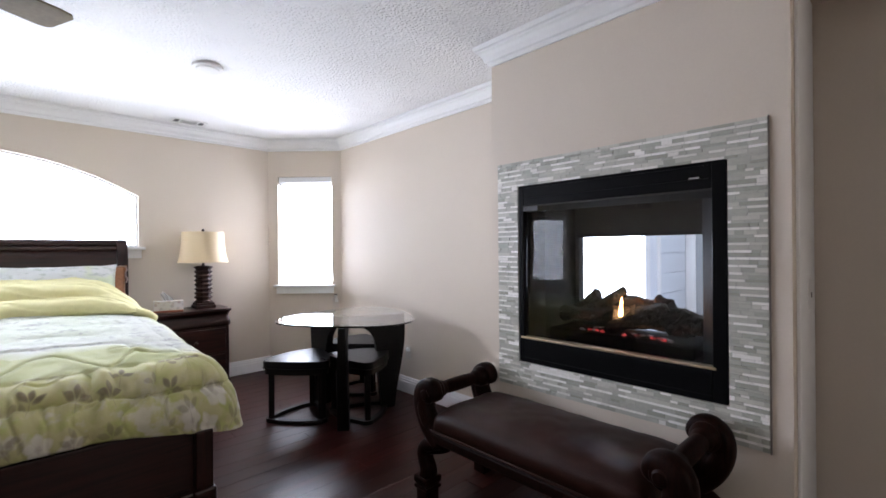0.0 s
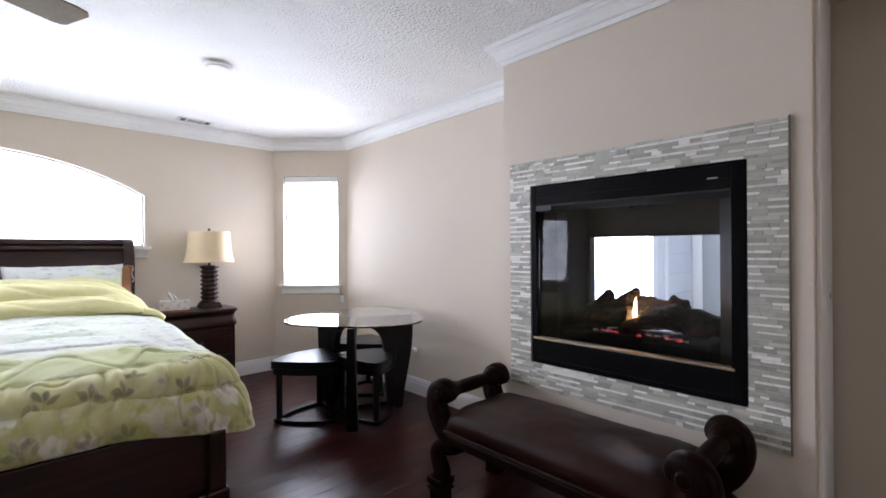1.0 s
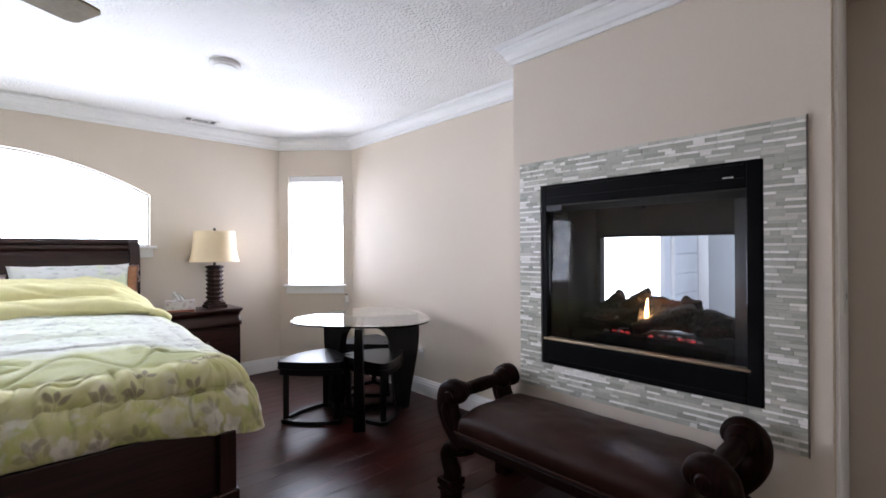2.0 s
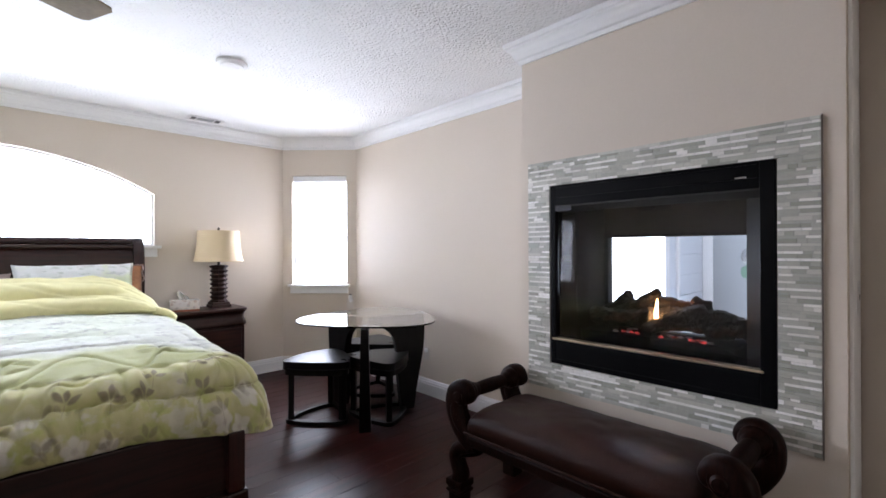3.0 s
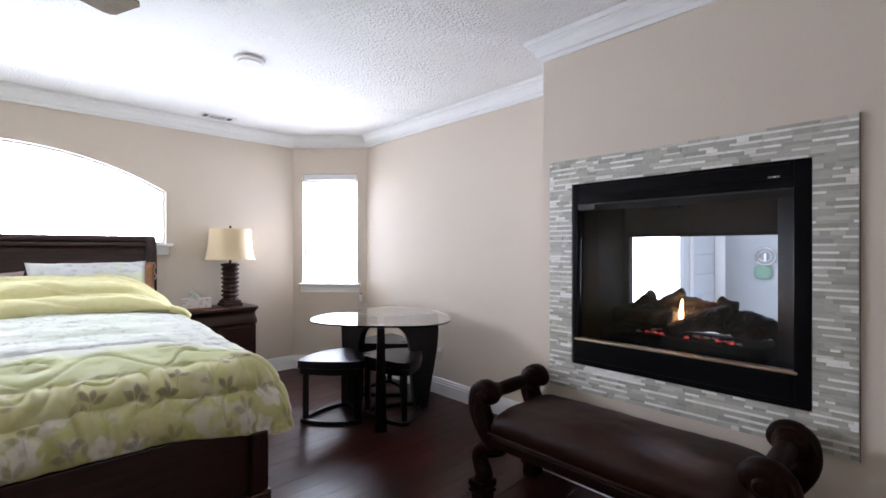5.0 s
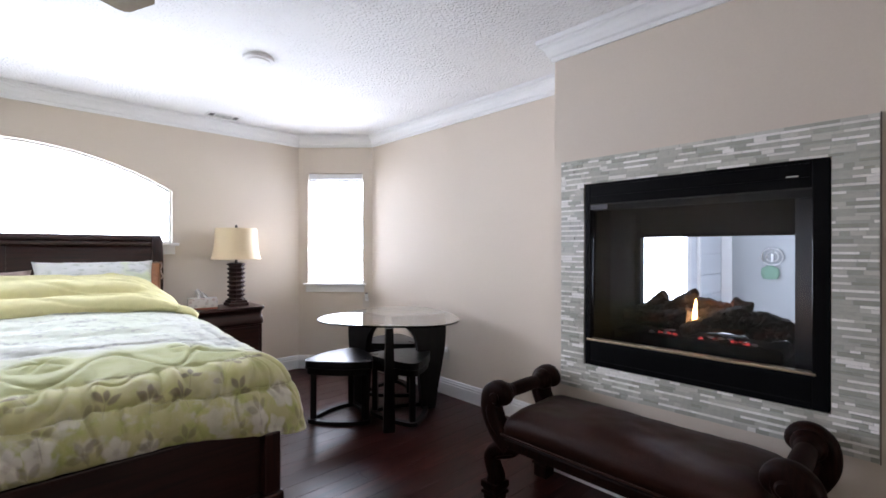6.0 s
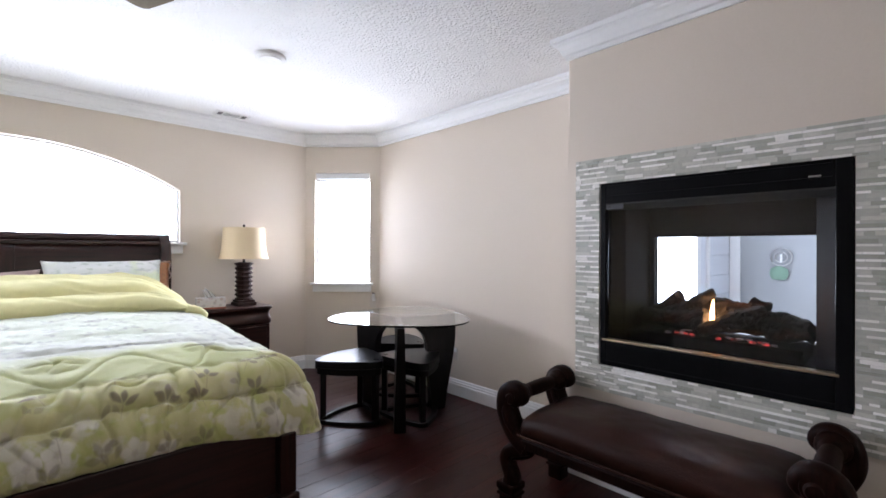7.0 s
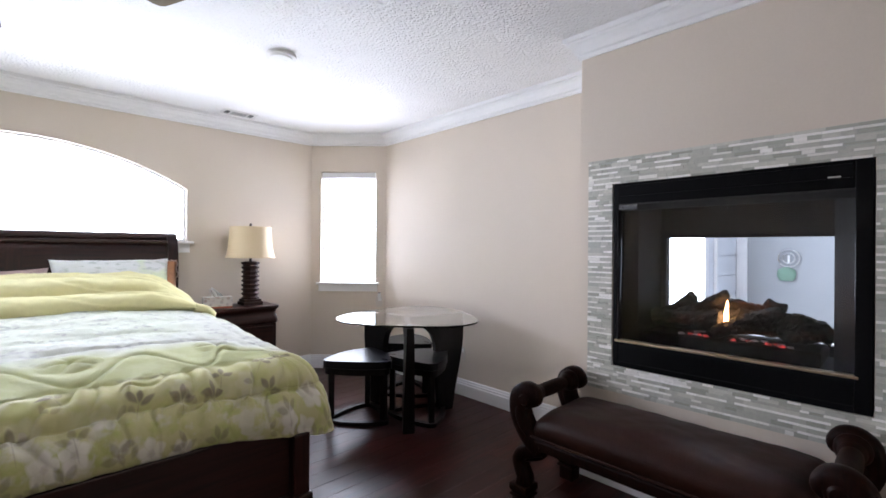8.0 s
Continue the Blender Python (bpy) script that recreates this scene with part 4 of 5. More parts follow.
# ---- room behind the fireplace ----


def bathroom():
    y1 = 1.62
    single("wall_bath_north", boxed(((2.64, y1, 0), (2.86, y1 + T, H)), ((4.20, y1, 0), (5.44, y1 + T, H)), ((2.86, y1, 0), (4.20, y1 + T, 0.70)), ((2.86, y1, 2.2), (4.20, y1 + T, H))),
           BATH_PANEL, "white painted bathroom wall with a bright window", "wall", "structure")
    single("wall_bath_east", boxed(((5.30, -1.6, 0), (5.44, y1, H))), BATH_WALL, "grey painted bathroom wall", "wall", "structure")
    single("wall_bath_south", boxed(((2.70, -1.72, 0), (5.44, -1.6, H))), BATH_WALL, "grey painted bathroom wall", "wall", "structure")
    # unseen floor, added pale so that it reflects daylight onto the panelled wall
    single("bath_bounce_floor", boxed(((2.70, -1.6, -0.011), (5.30, y1, 0.0))), BATH_PANEL, "unseen pale bathroom floor added to bounce light", "floor", "structure")
    win = thing("window_4", (0, 0, 0), "white framed bathroom window with bright daylight", "window")
    tagged(win, kind="structure")
    part("window_frame", boxed(((2.86, y1 + 0.03, 0.70), (2.91, y1 + 0.09, 2.2)), ((4.15, y1 + 0.03, 0.70), (4.20, y1 + 0.09, 2.2)), ((2.91, y1 + 0.03, 0.70), (4.15, y1 + 0.09, 0.75)),
                               ((2.91, y1 + 0.03, 2.15), (4.15, y1 + 0.09, 2.2)), bevel=0.004), TRIM, win)
    part("casing", boxed(((4.20, y1 - 0.02, 0.60), (4.31, y1 - 0.001, 2.28)), bevel=0.004), TRIM, win)
    bm = bmesh.new()
    bm.faces.new([bm.verts.new(c) for c in ((2.91, y1 + 0.06, 0.75), (4.15, y1 + 0.06, 0.75), (4.15, y1 + 0.06, 2.15), (2.91, y1 + 0.06, 2.15))])
    part("pane", bm, GLASS, win).visible_shadow = False
    post = single("corner_post", boxed(((4.52, y1 - 0.03, 0.0), (4.56, y1 - 0.001, 2.5)), bevel=0.006), TRIM, "slim white upright trim on the bathroom wall", "trim", "structure")
    panels = thing("wall_panelling", (0, 0, 0), "wide white horizontal boards on the bathroom wall", "panelling")
    tagged(panels, kind="structure")
    me = mesh_of("board", boxed(((4.575, y1 - 0.016, 0), (5.285, y1 - 0.001, 0.192)), bevel=0.004), BATH_PANEL)
    for i in range(12):
        b = new("board", me)
        b.parent, b.location = panels, (0, 0, 0.05 + 0.20 * i)
    single("corner_trim", boxed(((5.282, y1 - 0.115, 0.0), (5.299, y1 - 0.018, 2.5)), bevel=0.004), TRIM, "white flat upright trim in the bathroom corner", "trim", "structure")
    ring = thing("towel_ring", (5.30, 1.157, 1.225), "round chrome towel ring on the grey wall", "towel ring")
    bm = bmesh.new()
    for r, w in ((0.086, 0.0065), (0.050, 0.0055)):
        pts = [Vector((-0.03, r * math.cos(a), r * math.sin(a))) for a in [2 * math.pi * i / 36 for i in range(37)]]
        sweep(pts, w, 8, up=(1, 0, 0), bm=bm)
    part("hoop", bm, STEEL, ring, smooth=True)
    part("bracket", boxed(((-0.04, -0.008, -0.05), (0, 0.008, 0.03)), bevel=0.003), TRIM, ring)
    cloth = single("wash_cloth", lathe([(0.0, -0.085), (0.06, -0.08), (0.085, -0.02), (0.075, 0.05), (0.02, 0.085), (0.0, 0.085)], 20, m=Matrix.Translation((5.265, 1.173, 1.068)) @ Matrix.Diagonal((0.3, 0.92, 0.82, 1))),
                   GREEN_CLOTH, "green bath sponge hanging under the towel ring", "sponge", smooth=True)
    deck = single("tub_deck", boxed(((4.68, -1.58, 0), (5.295, 1.58, 0.56)), bevel=0.02), PLASTIC, "white tub surround along the bathroom wall", "bathtub")


bathroom()

# ---- bed ----
BX0, BX1 = -1.27, 0.73


def bed():
    ob = thing("sleigh_bed", (CX, 3.5, 0), "wide dark cherry sleigh bed with a scrolled headboard", "bed")
    m = Matrix.Translation((-CX, -3.5, 0))

    def put(name, bm, mat, label="", smooth=False):
        bm.transform(m)
        return part(name, bm, mat, ob, label, smooth)

    # scrolled section of the headboard in y and z, drawn from the front foot up and over
    def section(inset):
        return [(4.665 + inset, 0.30), (4.655 + inset, 0.75), (4.645 + inset, 1.05), (4.655 + inset, 1.25), (4.675 + inset, 1.33)]

    pts = spline([(y, z) for y, z in section(0.0)], 6)
    back = [(y + 0.045, z) for y, z in pts][::-1]
    prof = [(p[0], p[1]) for p in pts] + back
    yz = Matrix(((0, 1, 0, 0), (1, 0, 0, 0), (0, 0, 1, 0), (0, 0, 0, 1)))

    def extrude_x(prof, xa, xb):
        bm = prism(prof, xb - xa)
        bm.transform(Matrix.Translation((xa, 0, 0)) @ yz)
        return bm

    put("headboard_panel", extrude_x([(y + 0.012, z) for y, z in prof], BX0 + 0.06, BX1 - 0.06), CHERRY)
    for xa, xb in ((BX0, BX0 + 0.075), (BX1 - 0.075, BX1)):
        side = spline([(4.635, 0.0), (4.635, 0.75), (4.620, 1.05), (4.630, 1.25), (4.660, 1.355), (4.690, 1.395), (4.730, 1.412), (4.765, 1.395), (4.775, 1.355), (4.757, 1.32), (4.740, 1.22), (4.735, 0.75), (4.735, 0.0)], 5)
        bm = extrude_x([(p[0], p[1]) for p in side], xa, xb)
        bmesh.ops.bevel(bm, geom=[e for e in bm.edges if abs(e.verts[0].co.x - e.verts[1].co.x) < 1e-6], offset=0.006, segments=2, affect="EDGES", profile=0.5)
        put("headboard_post", bm, CHERRY_Z)
    put("stile", extrude_x([(y - 0.006, z) for y, z in prof], CX - 0.045, CX + 0.045), CHERRY_Z)
    top = [Vector((x, 4.722, 1.374)) for x in (BX0 + 0.07, CX - 0.4, CX, CX + 0.4, BX1 - 0.07)]
    put("top_roll", sweep(top, 0.036, 20, up=(0, 0, 1)), CHERRY, smooth=True)
    put("top_rail", boxed(((BX0 + 0.075, 4.648, 1.322), (BX1 - 0.075, 4.705, 1.352)), bevel=0.008), CHERRY)
    put("side_rail", boxed(((BX1 - 0.06, 2.30, 0.16), (BX1 - 0.02, 4.64, 0.42)), bevel=0.006), CHERRY_Z)
    put("side_rail", boxed(((BX0 + 0.02, 2.30, 0.16), (BX0 + 0.06, 4.64, 0.42)), bevel=0.006), CHERRY_Z)
    put("footboard", boxed(((BX0 + 0.05, 2.288, 0.12), (BX1 - 0.06, 2.330, 0.50)), bevel=0.006), CHERRY)
    put("footboard_plinth", boxed(((BX0 + 0.03, 2.238, 0.06), (BX1 - 0.04, 2.31, 0.185)), bevel=0.010), CHERRY)
    for xa, xb in ((BX0, BX0 + 0.075), (BX1 - 0.085, BX1 - 0.01)):
        put("foot_post", boxed(((xa, 2.235, 0.19), (xb, 2.315, 0.46)), bevel=0.006), CHERRY_Z)
        put("foot_block", boxed(((xa - 0.012, 2.222, 0.0), (xb + 0.012, 2.328, 0.19)), bevel=0.010), CHERRY_Z)
    mattress = thing("mattress", (CX, 3.45, 0.42), "thick white mattress on the bed", "mattress")
    part("cover", boxed(((-0.89, -0.96, 0), (0.89, 1.19, 0.26)), bevel=0.06), TISSUE, mattress)


bed()


def fbm(x, y, s, seed=0.0, octaves=3):
    return noise.fractal(Vector((x * s + seed, y * s - seed, seed * 0.7)), 1.0, 2.0, octaves)


def comforter():
    """Cloth laid over a box with rounded corners: it bends over the foot and both sides and hangs to its hem."""
    ax, by, hang, head = 0.937, 2.450, 0.300, 4.02
    A, B0 = ax + hang, by - hang
    R = 0.34

    def round_the_hem(a, b, rad):
        """Distance from the hem, the way along it from the middle of the foot, and the outward direction."""
        sx = math.copysign(1, a)
        u, v = abs(a) - (A - rad), (B0 + rad) - b
        if u > 0 and v > 0:
            th = math.atan2(u, v)
            return rad - math.hypot(u, v), sx * (A - rad + (rad - 0.1) * th), (sx * math.sin(th), -math.cos(th))
        if u > -v and u > 0 or (v <= 0 and A - abs(a) < b - B0):
            return A - abs(a), sx * (A - rad + (rad - 0.1) * math.pi / 2 - v), (sx, 0.0)
        return b - B0, a, (0.0, -1.0)

    # the last stretch of the waved seam, rising to its flower and falling off the corner
    ends = [(0.63, 0.331), (0.67, 0.37), (0.71, 0.46), (0.745, 0.50), (0.78, 0.475), (0.84, 0.45), (0.90, 0.42), (0.94, 0.32), (1.40, -0.6)]
    QUILT_END = list(zip(ends, ends[1:]))

    def valley(x):
        return (1 - abs(math.sin(x))) ** 3

    dk = [R * k / 84 for k in range(85)]
    dk += [R + 0.37 * k / 62 for k in range(1, 63)]
    far = int((head - B0 - R - 0.37) / 0.0115)
    dk += [R + 0.37 + (head - B0 - R - 0.37) * k / far for k in range(1, far + 1)]
    K = 84
    half = A - R
    na, nt = 350, 90
    verts, data, index, faces = [], [], {}, []

    def vertex(a, b):
        key = (round(a, 4), round(b, 4))
        if key in index:
            return index[key]
        d, along, (nx, ny) = round_the_hem(a, b, R)
        foot = b - B0
        lift = min(1.0, max(0.0, (abs(a) - 0.62) / 0.33))
        d2 = min(foot + 0.22 * lift * lift * (3 - 2 * lift), A + 0.45 - abs(a))
        bow = min(1.0, max(0.0, (abs(along) - 0.55) / 0.60))
        bow = bow * bow * (3 - 2 * bow)
        ell = max(0.0, hang - d)
        # the loose corner of the cloth stands out along the diagonal
        diag = (2 * nx * ny) ** 2
        flare = bow * (0.15 + 0.85 * diag)
        r = 0.20 - 0.06 * bow
        away = min(1.0, max(0.0, (1.02 - abs(a)) / 0.35))
        sag = 0.032 * math.exp(-max(0.0, foot - hang) / 0.20) * away * away * (3 - 2 * away)
        drop = 0.088 * bow * (ell / hang) ** 1.5 + 0.020 * (ell / hang) ** 3
        t = min(ell / r, math.pi / 2)
        out, fall = r * math.sin(t) + 0.060 * flare * math.sin(t), r * (1 - math.cos(t)) + drop
        rest = max(0.0, ell - r * math.pi / 2)
        base = Vector((a, b)) - Vector((nx, ny)) * ell
        out += (0.06 + 0.12 * flare) * rest + 0.034 * flare * (ell / hang) ** 2
        slope = min(1.0, max(0.0, (b - by) / 1.4))
        top = 0.760 + 0.080 * slope - (0.015 + 0.03 * slope) * (min(1.0, abs(base.x) / ax)) ** 3
        p = Vector((CX + base.x + nx * out, base.y + ny * out, top - sag - fall - rest))
        n = Vector((nx * math.sin(t), ny * math.sin(t), math.cos(t)))
        # padding between the seams
        f1, f2 = fbm(along, d, 3.0, 3), fbm(along, d, 2.0, 7)
        seam = 0.150 + 0.014 * math.sin(along * 5.0) + 0.012 * f2
        if d < seam:
            puff = 0.006 + 0.012 * min(1.0, d / 0.05) + 0.022 * (max(0.0, math.sin(math.pi * d / seam)) ** 0.5)
        else:
            puff = 0.018 + 0.027 * math.sin(math.pi / 2 * min(1.0, (d - seam) / 0.085)) ** 0.6
        puff = max(puff, 0.034 * bow)
        # gathers across the two borders, deepest at the seam
        near = math.exp(-((d - seam) / 0.05) ** 2) * (1 - 0.65 * bow)
        if d < 0.34:
            edge = min(1.0, (0.34 - d) / 0.08) * (0.35 + 0.65 * min(1.0, d / 0.07)) * (1 - 0.6 * bow)
            up = 1.0 if d > seam else 1.2
            pull = 0.0060 * edge * math.sin(along * 78 + 4 * f1) + 0.0075 * edge * up * math.sin(along * 43 + 5 * f2)
            pull -= (0.016 * edge + 0.018 * near) * up * valley(along * 25 + 5 * f1 + (0.8 if d < seam else 0))
            pull -= 0.018 * near * valley(along * 11 + 4 * f2) + 0.012 * near * valley(along * 41 + 3 * f1)
            pull -= 0.017 * (1 - 0.5 * bow) * math.exp(-((d - seam) / 0.010) ** 2)
            puff += pull if pull > 0 else -0.030 * math.tanh(-pull / 0.030)
        # waved quilting line with small flowers on it, in the plain band
        if abs(a) < 0.63 or a < 0:
            wave = 0.465 - 0.135 * math.cos(2 * math.pi * (a - 0.19) / 0.45)
        else:
            wave = next(z0 + (z1 - z0) * (a - x0) / (x1 - x0) for (x0, z0), (x1, z1) in QUILT_END if a <= x1)
        band = min(1.0, max(0.0, (d - 0.29) / 0.05))
        puff -= 0.004 * band * math.exp(-(abs(foot - wave) / 0.022) ** 1.6) + 0.007 * band * math.exp(-abs(foot - wave) / 0.009)
        puff += band * (0.003 * math.exp(-((foot - wave - 0.055) / 0.05) ** 2) + 0.004 * math.exp(-((foot - wave + 0.055) / 0.05) ** 2))
        puff -= 0.003 * math.exp(-((d - 0.305 - 0.008 * math.sin(along * 11)) / 0.014) ** 2)
        puff -= 0.006 * math.exp(-((foot - 0.74 - 0.02 * math.sin(a * 5)) / 0.020) ** 2)
        fx = min((-0.375, 0.185, 0.745), key=lambda c: abs(a - c))
        rr, th = math.hypot(a - fx, foot - 0.585), math.atan2(foot - 0.585, a - fx)
        if rr < 0.115:
            petal = abs(math.cos(2.5 * th)) ** 0.5
            puff += 0.013 * petal * math.sin(math.pi * min(1.0, rr / 0.11)) ** 0.8 - 0.010 * math.exp(-(rr / 0.014) ** 2)
        puff += 0.010 * fbm(a, b, 3.2, 1.3) * min(1.0, 0.3 + d / 0.1) + 0.003 * fbm(a, b, 9.0, 4.1)
        if d2 > 0.76:
            puff += 0.006 * math.sin(b * 19 + 2.6 * fbm(a, b, 1.6, 9)) * (0.6 + 0.5 * fbm(a, b, 1.3, 2)) + 0.005 * fbm(a, b, 14, 3)
            puff -= 0.010 * valley(b * 8 + 0.9 * fbm(a, b, 1.2, 4))
        p += n * puff
        index[key] = len(verts)
        verts.append(p)
        data.append(((a, b), (d, along), (d2, a)))
        return index[key]

    def sheet(rows):
        for lo, hi in zip(rows, rows[1:]):
            for i in range(len(lo) - 1):
                f = []
                for k in (lo[i], lo[i + 1], hi[i + 1], hi[i]):
                    if k not in f:
                        f.append(k)
                if len(f) > 2:
                    faces.append(tuple(f))

    sheet([[vertex(half * (2 * i / na - 1), B0 + d) for i in range(na + 1)] for d in dk])
    for sx in (1, -1):
        corner = [[vertex(sx * (half + (R - d) * math.sin(math.pi / 2 * i / nt)), B0 + R - (R - d) * math.cos(math.pi / 2 * i / nt)) for i in range(nt + 1)] for d in dk[:K + 1]]
        side = [[vertex(sx * (A - d), B0 + e) for e in dk[K:]] for d in dk[:K + 1]]
        for rows in (corner, side):
            sheet(rows if sx > 0 else [q[::-1] for q in rows])
    ob = thing("comforter", (CX, 3.1, 0.5), "puffy green and white floral comforter spread over the bed", "comforter")
    sets = {"lower_border": [], "upper_border": [], "center_panel": []}
    for f in faces:
        d = max(data[k][1][0] for k in f)
        sets["lower_border" if d < 0.15 else "upper_border" if d < 0.31 else "center_panel"].append(f)
    for name, group in sets.items():
        used = sorted({k for f in group for k in f})
        at = {k: i for i, k in enumerate(used)}
        me = bpy.data.meshes.new(name)
        me.from_pydata([tuple(verts[k] - Vector((CX, 3.1, 0.5))) for k in used], [], [tuple(at[k] for k in f) for f in group])
        order = [0] * len(me.loops)
        me.loops.foreach_get("vertex_index", order)
        for c, layer in enumerate(("cloth", "hem", "panel")):
            flat = [x for k in order for x in data[used[k]][c]]
            me.uv_layers.new(name=layer).data.foreach_set("uv", flat)
        me.materials.append(QUILT)
        me.polygons.foreach_set("use_smooth", [True] * len(me.polygons))
        cloth = new(name, me)
        cloth.parent = ob
        sol = cloth.modifiers.new("thickness", "SOLIDIFY")
        sol.thickness, sol.offset = 0.030, -1


def folded_blanket():
    """The plain side of the bedding turned back in soft folds below the pillows."""
    xs = [CX - 1.05 + 2.10 * i / 160 for i in range(161)]
    prof = spline([(3.97, 0.850), (3.915, 0.868), (3.885, 0.900), (3.895, 0.945), (3.945, 0.978), (4.00, 0.988), (4.04, 0.978), (4.055, 0.995), (4.075, 1.035), (4.13, 1.065), (4.20, 1.076), (4.245, 1.070), (4.30, 1.095), (4.38, 1.106), (4.47, 1.08), (4.53, 1.00)], 6)
    verts = []
    for k, q in enumerate(prof):
        y0, z0 = q[0], q[1]
        for x in xs:
            s = x - CX
            e = max(0.0, abs(s) - 0.60) / 0.50
            low = 0.795 - 0.30 * max(0.0, abs(s) - 1.02)
            z = z0 + (low + 0.05 - z0) * min(1.0, e ** 2.2 * 1.3) 
            y = y0 + 0.035 * math.sin(1.9 * s + 0.7) 
            crease = 1 - abs(math.sin(7 * y + 1.6 * s + 1.8 * fbm(x, y, 1.1, 5)))
            z += 0.013 * crease ** 3 * (k > 20) + 0.014 * fbm(x, y, 3.2, 8) + 0.004 * fbm(x, y, 11, 3)
            drawn = min(1.0, max(0.0, (s + 0.1) / 0.5)) * math.sin(math.pi * min(1.0, k / (len(prof) - 1)))
            z -= 0.026 * drawn * (1 - abs(math.sin(0.22 * k + 4.6 * s + 1.2 * fbm(x, y, 1.5, 6)))) ** 2.5
            z -= 0.017 * (1 - abs(math.sin(0.09 * k - 0.7 * s + 1.5 * fbm(x, y, 1.2, 2)))) ** 3
            y -= 0.10 * e * min(1.0, max(0.0, (1.02 - z0) / 0.05))
            shut = max(0.0, (abs(s) - 0.97) / 0.08)
            z += (0.80 - z) * min(1.0, shut ** 2.2)
            y += (4.05 - y) * 0.25 * shut ** 2
            verts.append((x, y, z))
    w = len(xs)
    faces = [(j * w + i, j * w + i + 1, (j + 1) * w + i + 1, (j + 1) * w + i) for j in range(len(prof) - 1) for i in range(w - 1)]
    me = bpy.data.meshes.new("folded_blanket")
    me.from_pydata(verts, [], faces)
    me.materials.append(LIME)
    me.polygons.foreach_set("use_smooth", [True] * len(me.polygons))
    ob = new("folded_blanket", me)
    sol = ob.modifiers.new("thickness", "SOLIDIFY")
    sol.thickness, sol.offset = 0.03, -1
    tagged(ob, "plain chartreuse blanket turned back in soft folds below the pillows", "blanket")


def pillow(name, at, size, lean, turn, mat, label, seed):
    """A stuffed cushion: flat at the seam, full in the middle, creased at the corners."""
    n = 26
    w, h, t = size
    verts, faces = [], []
    for side in (1, -1):
        for j in range(n + 1):
            for i in range(n + 1):
                u, v = 2 * i / n - 1, 2 * j / n - 1
                edge = max(0.0, (1 - u * u) * (1 - v * v))
                pull = 1 - 0.07 * (1 - abs(v) ** 2) * abs(u) ** 3
                pull_v = 1 - 0.10 * (1 - abs(u) ** 2) * abs(v) ** 3
                bulge = side * t / 2 * edge ** 0.42 * (1 + 0.10 * fbm(u, v, 2.2, seed))
                verts.append((u * w / 2 * pull, bulge + 0.006 * fbm(u, v, 5, seed + 2), v * h / 2 * pull_v))
    q = (n + 1) ** 2
    for s in (0, q):
        for j in range(n):
            for i in range(n):
                a = s + j * (n + 1) + i
                faces.append((a, a + 1, a + n + 2, a + n + 1) if s else (a, a + n + 1, a + n + 2, a + 1))
    me = bpy.data.meshes.new(name)
    me.from_pydata(verts, [], faces)
    bm = bmesh.new()
    bm.from_mesh(me)
    bmesh.ops.remove_doubles(bm, verts=bm.verts, dist=0.004)
    bmesh.ops.recalc_face_normals(bm, faces=bm.faces)
    bm.to_mesh(me)
    bm.free()
    me.materials.append(mat)
    me.polygons.foreach_set("use_smooth", [True] * len(me.polygons))
    ob = new(name, me)
    ob.matrix_basis = pose(*at, lean, 0, turn)
    return tagged(ob, label, "pillow", "pillows on the bed")


comforter()
folded_blanket()
pillow("pillow", (0.275, 4.47, 1.00), (0.74, 0.46, 0.17), -30, 0, PILLOW_WHITE, "white cotton pillow with a pale floral print", 1)
brown = pillow("pillow", (0.42, 4.56, 0.975), (0.60, 0.44, 0.13), -14, 0, PILLOW_BROWN, "rust brown satin pillow with a ruffled edge against the headboard", 2)
lace = [Vector((0.288 + 0.006 * math.sin(9 * t), -0.012 + 0.010 * math.sin(23 * t), 0.07 + 0.13 * t)) for t in [i / 24 for i in range(25)]]
lace += [Vector((0.275 - 0.10 * t, -0.010 + 0.008 * math.sin(19 * t), 0.213 - 0.012 * t)) for t in [i / 8 for i in range(1, 9)]]
part("lace_edge", sweep(lace, lambda t: 0.008 + 0.004 * math.sin(60 * t) ** 2, 8, (0.5, 1.3), (0, 1, 0)), PILLOW_PINK, brown, "pale pink ruffled edging", smooth=True)
pillow("pillow", (-0.42, 4.55, 0.935), (0.66, 0.44, 0.15), -22, 0, PILLOW_PINK, "dusty pink pillow against the headboard", 3)
pillow("pillow", (-0.98, 4.52, 0.935), (0.62, 0.46, 0.17), -26, 0, PILLOW_PINK, "dusty pink pillow against the headboard", 4)

